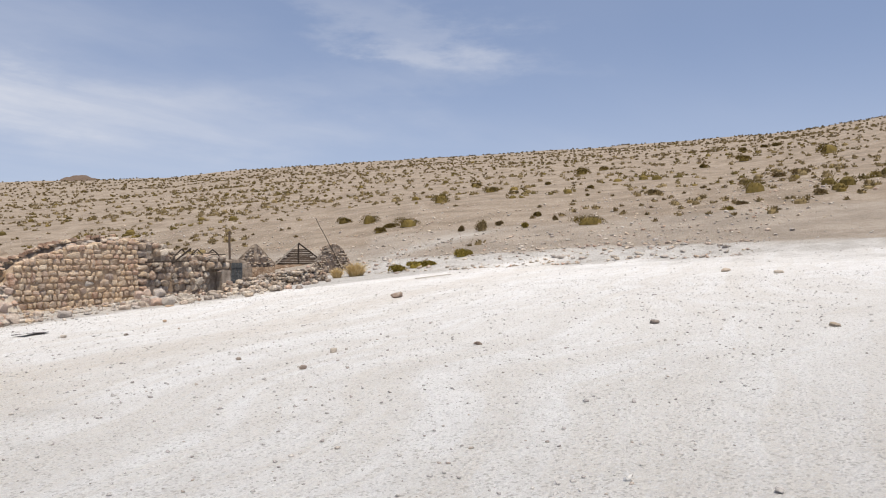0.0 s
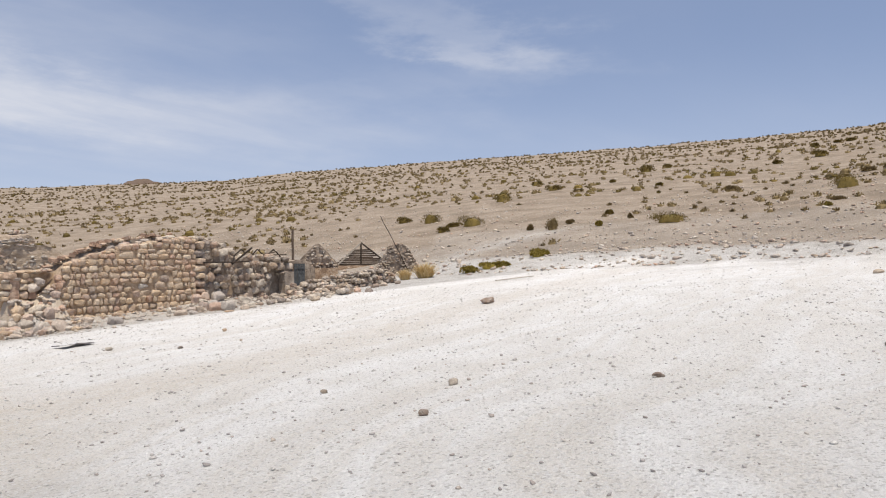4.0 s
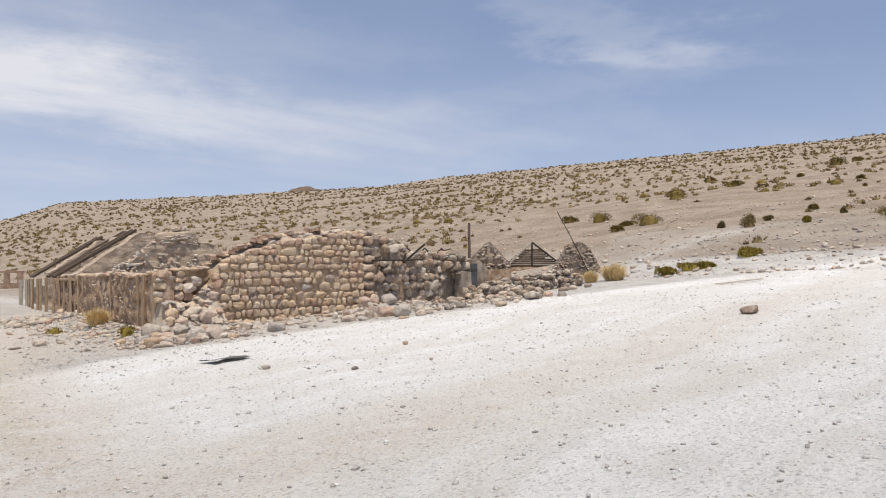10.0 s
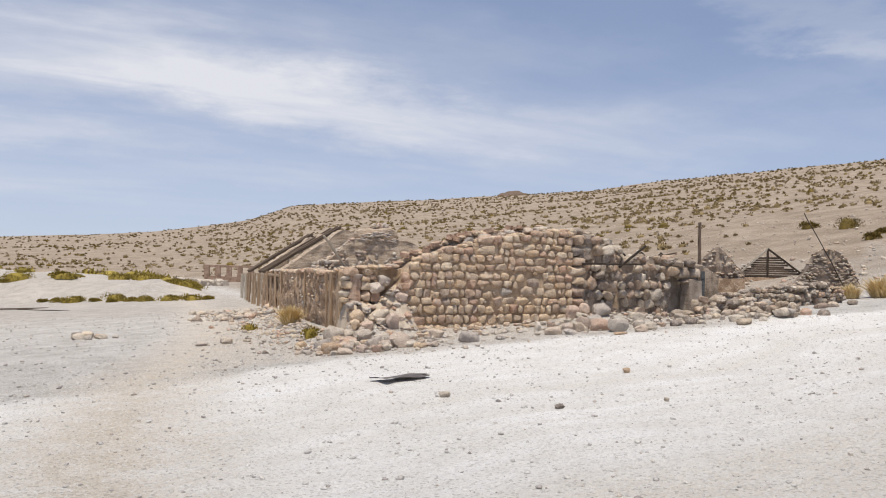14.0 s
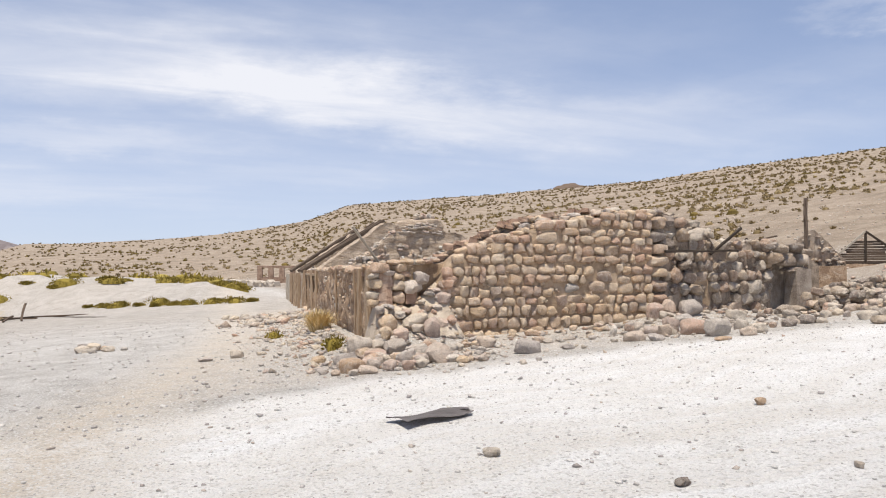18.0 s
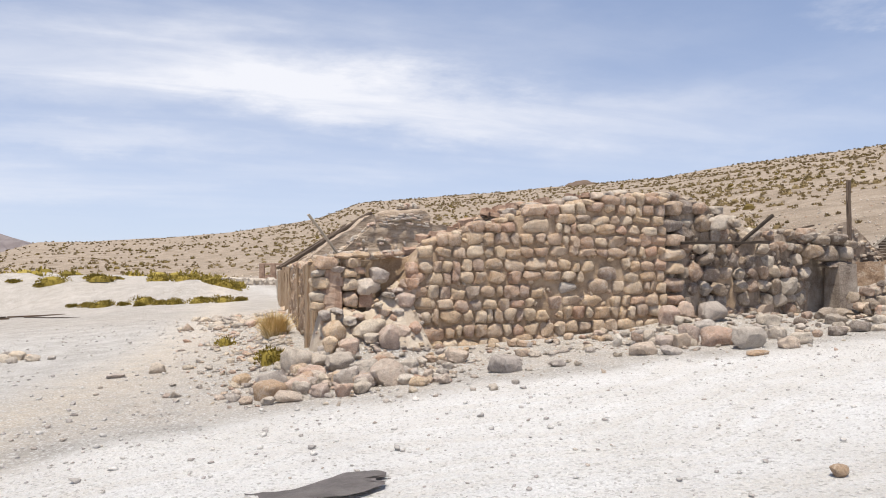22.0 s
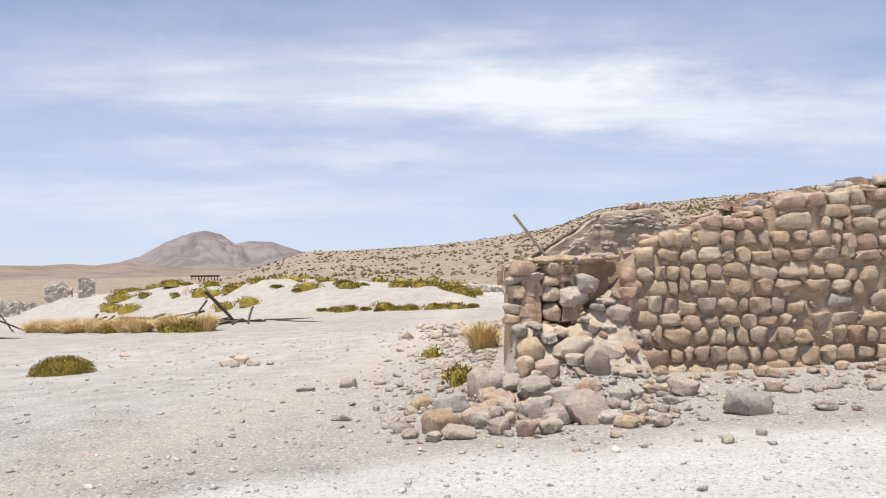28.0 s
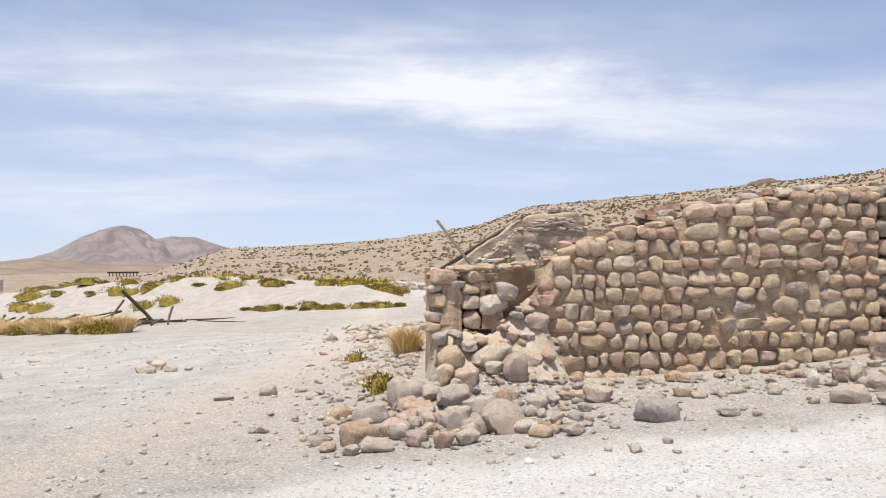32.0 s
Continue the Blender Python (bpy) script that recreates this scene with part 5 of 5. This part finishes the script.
def tuft(x, y, w, h, seed, label="tuft of dry straw-coloured bunch grass", n=420, material=None, group="straw tufts"):
    rng = random.Random(seed)
    v, f = [], []
    for _ in range(int(n * 1.6)):
        a, r = rng.uniform(0, 2 * math.pi), rng.random() ** .5 * .40
        p = Vector((w * r * math.cos(a), w * r * math.sin(a), 0))
        lean = Vector((math.cos(a) * (r + .3) + rng.uniform(-.4, .4), math.sin(a) * (r + .3) + rng.uniform(-.4, .4), 0)) * rng.uniform(.3, 1.7) * w * .6
        hh = h * rng.uniform(.5, 1.2) * (1.1 - .7 * r)
        s = Vector((-math.sin(a + rng.uniform(-1, 1)), math.cos(a), 0)) * rng.uniform(.004, .009) * (1 + w)
        b = len(v)
        mid = p + lean * .35 + Vector((0, 0, hh * .6))
        v += [p - s, p + s, mid + s * .8, mid - s * .8, p + lean + Vector((0, 0, hh))]
        f += [(b, b + 1, b + 2, b + 3), (b + 3, b + 2, b + 4)]
    ob = new("grass_tuft", plain_mesh("grass_tuft", v, f, material or M_STRAW))
    ob.matrix_basis = pose(x, y, relief(x, y) - .03)
    return tagged(ob, label, "grass tuft", group)


for k, (x, y, w, h, col) in enumerate([(50.0, 18.2, 2.8, 1.2, 0), (46.6, -3.2, 3.3, .95, 0), (27.8, -2.2, 1.35, .6, 1), (69.1, -12.0, 3.1, 1.6, 0), (54.5, 27.0, 2.2, 1.5, 0),
                                       (24.6, -.9, 1.5, .5, 1), (25.2, -1.3, 1.2, .45, 1), (23.4, -.3, .9, .5, 1), (55.5, 6.1, .8, .7, 0), (51.0, 2.1, .55, .65, 2), (44.3, 6.1, 1.1, 1.2, 2), (44.3, 8.2, .6, .6, 2),
                                       (48.4, 6.6, .7, .5, 2), (45.9, 2.6, .5, .6, 1), (50.2, -13.6, .7, .4, 1), (54.6, -13.5, 1.1, .45, 2), (58.1, -19.2, 1.4, .65, 2)]):
    bush(x, y, w, h, (M_SHRUB, M_GREENSHRUB, M_TWIG)[col],
         ("dark olive desert shrub on the hillside", "low yellow-green shrub at the slope's foot", "dry grey-brown shrub on the slope")[col], 300 + k, 1700, .075, group="hillside shrubs")
FAR_BUSHES = [(151.6, 5.7, 3.5), (146.7, -10.6, 4.8), (238, 17.0, 2.4), (240, 13.9, 2.6), (216, 19.2, 2.8), (142, 11.3, 2.2), (95.1, 16.5, 1.0), (136.9, 35.6, 3.2), (181, 47.7, 3.1), (90, 31.2, 2.4),
              (74.6, 30.3, 2.9), (76.8, 1.1, 2.1), (86.4, 25.2, 1.3), (106.8, 44.0, 1.9), (88.8, -11.1, 1.6), (89.9, -13.4, 2.2), (105.3, 28.5, 1.1), (50.1, 20.6, 1.5), (55.6, 31.9, 1.9), (46.0, 18.9, 1.2)]
for k, (x, y, w) in enumerate(FAR_BUSHES):
    bush(x, y, w, w * (.45 + .12 * math.sin(k * 2.1)), M_TWIG if k in (11, 12, 14, 15) else M_SHRUB, "olive-brown desert shrub high on the hillside", 340 + k, 800, .09 + .0008 * x, group="hillside shrubs")
tuft(21.4, 1.3, .95, .8, 1, "bushy straw-brown grass beside the low stone wall", 700)
tuft(20.4, 1.9, .6, .6, 2, "bushy straw-brown grass beside the low stone wall", 400)
tuft(-.66, 5.6, .55, .58, 3, "golden bunch grass against the adobe wall", 700)
bush(-1.42, .45, .42, .42, M_GREENSHRUB, "small green shrub growing in the rubble heap", 41, 420, .05)
bush(-1.7, 6.6, .5, .35, M_GREENSHRUB, "small dusty shrub beside the adobe wall", 42, 260, .05)


def scatter_bushes(name, count, seed, material, label, size, az_range, depth, leaf, keep):
    """One sheet of far shrubs over the hillside."""
    rng = random.Random(seed)
    v, f = [], []
    made = 0
    while made < count:
        az = rng.uniform(*az_range)
        foot, rim = along(FOOT_AZ, az), along(RAD_AZ, az)
        k = rng.uniform(*depth)
        r = foot + (rim * 1.01 - foot) * (k * k if k > 0 else k)
        x, y = CX + r * math.sin(radians(az)), CY + r * math.cos(radians(az))
        if not keep(x, y, r, az, rng) or (az > 30 and (x < 42 and y < 1 or r < foot + 9)):
            continue
        if rng.random() < .62 * ease(40, 58, az) * ease(330, 130, r):
            continue
        made += 1
        w = rng.uniform(*size) * rng.choice((.6, .8, 1, 1.3))
        h = w * rng.uniform(.38, .62)
        c = (x, y, relief(x, y) - .05)
        core_faces(v, f, c, (w * .42, w * .4, h * .8), rng)
        leaf_quads(v, f, c, (w * .5, w * .46, h * .8), 16 if r > 90 else 34, leaf * (1 + r / 120), rng, lumps=4)
    return tagged(new(name, plain_mesh(name, v, f, material)), label, "shrubs", kind="stuff")


def patchy(lo):
    def keep(x, y, r, az, rng):
        return noise.noise((x * .035, y * .05, lo * 9)) + rng.uniform(-.25, .25) > lo
    return keep


scatter_bushes("olive_shrubs", 1250, 1, M_SHRUB, "scattered olive shrubs over the desert hillside", (.6, 1.8), (-12, 96), (.24, .95), .12, patchy(.16))
scatter_bushes("grey_shrubs", 2600, 2, M_TWIG, "scattered grey-brown dry shrubs over the hillside", (.4, 1.2), (-14, 96), (.14, 1.0), .11, patchy(-.06))
scatter_bushes("far_shrubs", 3600, 3, M_TWIG, "dry shrubs along the hill's skyline", (.6, 1.5), (8, 96), (.35, 1.0), .12, patchy(-.25))


def scatter_stones(name, count, seed, where, size, label, material=None, flat=.6):
    rng = random.Random(seed)
    base = [rock_bm(400 + k, 1, .7, .25) for k in range(6)]
    shapes = [([v.co.copy() for v in b.verts], [[v.index for v in fc.verts] for fc in b.faces]) for b in base]
    for b in base:
        b.free()
    vs, fs = [], []
    for _ in range(count):
        x, y = where(rng)
        s = size[0] + (size[1] - size[0]) * rng.random() ** 4
        pv, pf = rng.choice(shapes)
        m = scaled(pose(x, y, relief(x, y) + s * flat * .2, rng.uniform(-20, 20), rng.uniform(-20, 20), rng.uniform(0, 360)), s * .55, s * .45, s * .5 * flat)
        b = len(vs)
        vs += [m @ p for p in pv]
        fs += [[b + i for i in q] for q in pf]
    return tagged(new(name, plain_mesh(name, vs, fs, material or M_PEBBLE, True)), label, "stones", kind="stuff")


def on_flat(rng):
    while True:
        x, y = rng.uniform(-16, 34), rng.uniform(-28, -1.5)
        if rng.random() < 1.2 - .02 * math.hypot(x + 6, y + 17):
            return x, y


scatter_stones("gravel", 15000, 51, lambda r: (r.uniform(-13, 12), r.uniform(-26, -2)), (.012, .05), "small grey and white gravel over the flat")
scatter_stones("gravel_far", 3600, 52, on_flat, (.02, .075), "scattered grey stones over the white gravel flat")
scatter_stones("gravel_track", 3000, 53, lambda r: (r.uniform(-14, 1), r.uniform(-6, 22)), (.02, .10), "small stones along the dirt track")
scatter_stones("ruin_rubble", 1500, 54, lambda r: (lambda y: (side_x(y) - .3 - abs(r.gauss(0, .9)), y))(r.uniform(-2.0, 20)), (.03, .22), "broken stone and brick rubble along the adobe wall", M_CHIPS)
scatter_stones("front_rubble", 900, 55, lambda r: (r.uniform(-2.2, 12), -.4 - abs(r.gauss(0, 1.1))), (.04, .2), "small rubble at the foot of the stone wall", M_CHIPS)
scatter_stones("bank_stones", 500, 56, lambda r: (lambda y: (rim_x(y) + 3 + r.gauss(0, 5), y))(r.uniform(-30, 1)), (.04, .14), "grey stones along the spoil bank")
scatter_stones("heap_rubble", 260, 57, lambda r: (r.gauss(-.6, .8), r.gauss(-1.6, .7)), (.06, .24), "small broken stones in the rubble heap", M_CHIPS)
scatter_stones("corner_rubble", 260, 60, lambda r: (r.uniform(-.8, 1.0), r.uniform(-.75, -.1)), (.04, .16), "crumbled stone in the sand of the corner", M_CHIPS)


def on_hill(rng):
    az = rng.uniform(-14, 96)
    foot, rim = along(FOOT_AZ, az), along(RAD_AZ, az)
    r = foot + (rim - foot) * rng.random() ** 2.2
    return CX + r * math.sin(radians(az)), CY + r * math.cos(radians(az))


def near_slope(rng):
    az = rng.uniform(18, 92)
    r = along(FOOT_AZ, az) + 4 + 55 * rng.random() ** 1.2
    return CX + r * math.sin(radians(az)), CY + r * math.cos(radians(az))


scatter_stones("slope_stones", 5200, 61, near_slope, (.05, .30), "pale stones strewn over the slope's foot", M_CHIPS)
scatter_stones("hill_stones", 8500, 58, on_hill, (.09, .45), "brown stones strewn over the hillside", M_CHIPS)

# ---------------------------------------------------------------- valley floor to the west
rng = random.Random(77)


def foot_y(x):
    return 38.3 - .83 * x


for k in range(13):
    x = 1.2 - 10.5 * (k / 12) + rng.uniform(-.4, .4)
    w = rng.uniform(.9, 1.9)
    w *= rng.uniform(.6, 1.0)
    bush(x, foot_y(x) + rng.uniform(-.9, .9), w, w * rng.uniform(.38, .5), M_GREENSHRUB, "rounded yellow-green shrub at the foot of a white bank", 500 + k, 700, .09, group="shrubs of the white banks")
for k in range(22):
    x = rng.uniform(-40, 2)
    w = rng.uniform(1.0, 2.8)
    bush(x, foot_y(x) + rng.uniform(9, 15), w, w * rng.uniform(.3, .4), M_GREENSHRUB, "wide yellow-green shrub on top of a white bank", 530 + k, 700, .12, group="shrubs of the white banks")
for k in range(15):
    x = rng.uniform(-36, -6)
    w = rng.uniform(1.0, 3.0)
    bush(x, foot_y(x) + rng.uniform(2, 9), w, w * .42, M_GREENSHRUB, "yellow-green shrub on the face of a white bank", 570 + k, 600, .10, group="shrubs of the white banks")
scatter_bushes("valley_shrubs", 300, 9, M_GREENSHRUB, "yellow-green shrubs across the valley floor", (1.0, 2.8), (-34, 14), (-.3, .2), .2, lambda x, y, r, az, rng: r > 60 and y > foot_y(x) + 22 and x < 6)
for k in range(16):
    f = k / 15
    tuft(-27 + 14 * f + rng.uniform(-.5, .5), 39.6 - 13 * f + rng.uniform(-.8, 1.0), rng.uniform(.9, 1.5), rng.uniform(.6, 1.0), 600 + k, n=480)
bush(-13.0, 27.2, 1.9, .8, M_GREENSHRUB, "rounded green shrub among straw tufts", 640, 460, .13)
bush(-14.4, 27.6, 1.0, .55, M_GREENSHRUB, "small green shrub among straw tufts", 641, 320, .12)
bush(-18.4, 31.2, 1.2, .6, M_GREENSHRUB, "small green shrub among straw tufts", 643, 320, .12)
bush(-10.85, 8.8, 1.5, .60, M_GREENSHRUB, "low dome of dense green cushion shrub on bare ground", 642, 6000, .035, lumps=1)

for k, (x, y, w, h) in enumerate([(-6.6, 8.1, .42, .24), (-6.35, 8.4, .38, .26), (-5.95, 7.8, .36, .18), (-5.55, 7.9, .2, .12), (-3.15, 2.05, .30, .20), (-3.8, 1.8, .32, .08), (-11.1, 13.4, .35, .1)]):
    fallen(x, y, w, h, k + 140, label="stone lying on the dusty track", group="stones by the track")
# heap of old roof timbers
rng = random.Random(91)
pile = []
for k, (a, b, w) in enumerate([((-17.3, 41.0, .05), (-19.2, 41.2, 1.95), .22), ((-16.2, 41.6, .1), (-20.5, 40.6, .22), .16), ((-20.0, 40.4, 0), (-19.1, 41.1, 1.5), .14), ((-24.5, 41.6, .5), (-16.8, 41.0, .35), .18),
                                ((-27.5, 40.2, .15), (-23, 41.8, .7), .2), ((-15.6, 40.8, .05), (-12.8, 41.6, .06), .12), ((-14.2, 37.2, .05), (-11.2, 35.6, .05), .07), ((-22.3, 42, .4), (-19.6, 42.4, .9), .12),
                                ((-18.2, 40.6, .08), (-15.4, 40.2, .12), .15), ((-31, 34.0, .1), (-25.0, 35.4, .12), .14), ((-29, 40.8, .1), (-30.6, 41.2, 1.9), .1), ((-32.6, 41.0, .1), (-30.6, 41.2, 1.9), .1), ((-30.4, 41.2, .9), (-28.2, 40.6, .2), .12)]):
    a, b = ((p[0] + 4.3, p[1] - 5.4, p[2]) if p[0] > -28 else p for p in (a, b))
    z0 = relief((a[0] + b[0]) / 2, (a[1] + b[1]) / 2)
    m, length = stick_pose((a[0], a[1], z0 + a[2]), (b[0], b[1], z0 + b[2]))
    whole("old_timber", beam_bm(length, w, w * .7, .03, 200 + k), M_WOOD if k % 3 else M_DARKWOOD, "old dark roof timber dumped on the bare ground", "timber", "dumped timbers", smooth=False, at=m)
rng = random.Random(17)
for k in range(20):
    x, y = rng.uniform(-24, -11.5), 0
    y = 33.2 + rng.uniform(-1.2, 1.6) + max(0, -x - 16) * .45
    turn, ln = rng.uniform(-.5, .5) + (0 if rng.random() < .7 else 1.2), rng.uniform(1.2, 3.4)
    lift = rng.uniform(.02, .5) if k % 3 else .9
    z0 = relief(x, y)
    m, length = stick_pose((x, y, z0 + .05), (x + ln * math.cos(turn), y + ln * math.sin(turn) * .5, z0 + .05 + lift))
    whole("old_timber", beam_bm(length, .11, .09, .04, 240 + k, .05), M_WOOD if k % 2 else M_DARKWOOD, "old dark roof timber dumped on the bare ground", "timber", "dumped timbers", smooth=False, at=m)
scatter_stones("track_edge_stones", 260, 59, lambda r: (r.gauss(-.4, .9), r.uniform(12.5, 19)), (.12, .5), "pile of grey stones beside the dirt track", M_CHIPS)

# low adobe ruins beyond the valley
M_FARADOBE = make_adobe("far_adobe", (.50, .435, .365), (.58, .52, .445), (.38, .32, .26))
for k, (az, far, w, h, turn) in enumerate([(-29.0, 105, 5, 2.4, 20), (-25.3, 104, 3.1, 2.1, 20), (-23.55, 102, 1.9, 2.9, 30), (-27, 128, 9, 2.4, 20), (5.0, 95, 13, 1.0, -65)]):
    x, y = -2 + far * math.sin(radians(az)), -10 + far * math.cos(radians(az))
    z = relief(x, y)
    whole("wall_far_%d" % (k + 1), wall_bm(-w / 2, w / 2, lambda s: h * (.82 + .38 * noise.noise((s * 1.1, k, 0))), lambda s: -.6, .9, step=.2, rough=.25, seed=100 + k), M_FARADOBE,
          "far eroded adobe ruin wall", "adobe wall", kind="structure", at=pose(x, y, z, 0, 0, turn))
# one far ruin keeps its dark window holes as real openings between stubs
M_FARRED = make_adobe("far_red_adobe", (.33, .225, .165), (.42, .31, .24), (.22, .15, .11))
red = thing("far_house", "far red adobe house ruin with dark openings", "house", (13.2, 96.5, relief(13.2, 96.5)), turn=-20)
for k in range(5):
    part("wall_pier", pier_bm(.8, .5, 2.4, 20 + k), M_FARRED, red, at=pose(-3.6 + 1.6 * k, 0, 0))
    if k < 4:
        part("sill_wall", pier_bm(.9, .4, .9, 30 + k), M_FARRED, red, at=pose(-2.8 + 1.6 * k, 0, 0))
m, length = stick_pose((-4, 0, 2.42), (3.3, 0, 2.42))
part("lintel", beam_bm(length, .4, .3, .03, 12), M_FARRED, red, smooth=False, at=m)

# shed on the far plain
shed = thing("far_shed", "long low dark shed far out on the plain", "shed", (-140, 480, relief(-140, 480) + .3), turn=8)
for k in range(9):
    part("post", beam_bm(2.2, .5, .5, .02, k), M_DARKWOOD, shed, smooth=False, at=pose(-8 + 2.0 * k, 0, 0))
m, length = stick_pose((-9, 0, 2.4), (9, 0, 2.4))
part("roof", beam_bm(length, 3, 1.0, .05, 3), M_DARKWOOD, shed, smooth=False, at=m)


# ---------------------------------------------------------------- far mountains and the knoll behind the ridge
def make_far(name, a, b):
    n = Nodes(name)
    c = n.ramp(n.noise(.012, 7, .6), [(.3, a), (.7, b)])
    return n.done(c, 1.0, n.bump(n.noise(.03, 6, .6), .6, 12.0), spec=.05)


def mountain_bm(w, d, h, seed, peaks, dome=False):
    bm = bmesh.new()
    n, mm = 90, 36
    grid = {}
    for i in range(n + 1):
        for j in range(mm + 1):
            u, v = i / n * 2 - 1, j / mm * 2 - 1
            z = 0
            for pu, pv, ph, pw in peaks:
                r = math.hypot((u - pu) / pw, (v - pv) / .55)
                z = max(z, ph * (max(0, 1 - r * r) if dome else max(0, 1 - r) ** 1.05))
            e = (1 - abs(u) ** 3) * (1 - abs(v) ** 3)
            z = (z + .10 * noise.fractal((u * 5 + seed, v * 5, 0), 1.0, 2.0, 5) * (z + .12)) * e
            grid[i, j] = bm.verts.new((u * w / 2, v * d / 2, z * h - .03 * h))
    for i in range(n):
        for j in range(mm):
            bm.faces.new((grid[i, j], grid[i + 1, j], grid[i + 1, j + 1], grid[i, j + 1]))
    bmesh.ops.recalc_face_normals(bm, faces=bm.faces)
    return bm


M_MOUNT = make_far("purple_mountain", (.19, .163, .162), (.275, .243, .24))
M_RANGE = make_far("brown_foothills", (.22, .17, .14), (.29, .23, .19))
M_KNOLL = make_far("brown_knoll", (.15, .11, .085), (.19, .14, .11))


def ridge_bm(skyline, az0, az1, near, far, foot, seed, rough):
    """A range seen across the plain: its foot at one distance, its crest at another, sloping back down behind."""
    bm = bmesh.new()
    n, mm = 240, 26
    grid = {}
    for i in range(n + 1):
        az = az0 + (az1 - az0) * i / n
        crest = along(skyline, az)
        for j in range(mm + 4):
            v = j / mm
            d = near + (far - near) * v
            k = min(1.0, v) ** 1.25
            el = foot + (crest - foot) * k - max(0, v - 1) * .1
            x, y = -2 + d * math.sin(radians(az)), -10 + d * math.cos(radians(az))
            folds = noise.ridged_multi_fractal((az * .42 + v * .9, v * 1.3, seed), .9, 2.1, 5, 1.0, 2.0) - 1.0
            z = 1.4 + d * (el + rough * folds * (crest - foot) * 4 * k * (1 - min(1, v) ** 6))
            grid[i, j] = bm.verts.new((x, y, z))
    for i in range(n):
        for j in range(mm + 3):
            bm.faces.new((grid[i, j], grid[i + 1, j], grid[i + 1, j + 1], grid[i, j + 1]))
    bmesh.ops.recalc_face_normals(bm, faces=bm.faces)
    return bm


PEAKS = [(-30, -.02), (-22.6, -.008), (-21.3, .008), (-20.1, .0144), (-18.4, .0322), (-16.6, .0444), (-15.7, .0471), (-14.6, .0426), (-13.6, .0303), (-12.6, .0341), (-10.9, .0331), (-9.7, .0257), (-8.5, .0194), (-5, .004), (0, -.02)]
HILLS = [(-70, .010), (-48, .016), (-38, .006), (-30, .0035), (-26.3, .0031), (-24.7, .0051), (-23, .003), (-21.4, .007), (-19.5, .004), (-17, .000), (-12, .000), (0, -.004)]
whole("backdrop_mountain", ridge_bm(PEAKS, -30, 0, 1350, 2100, -.010, 3, .11), M_MOUNT,
      "distant bare purple-brown mountain with two summits", "mountain", kind="structure")
whole("backdrop_range", ridge_bm(HILLS, -70, 0, 800, 1300, -.020, 6, .05), M_RANGE, "distant low brown hills beyond the plain", "hills", kind="structure")
whole("backdrop_knoll", mountain_bm(125, 86, 25.5, 7, [(0, 0, 1.0, .75)], True), M_KNOLL, "small dark knoll behind the hill's crest", "knoll", kind="structure", at=pose(422, 698, 60.8, 0, 0, -30))
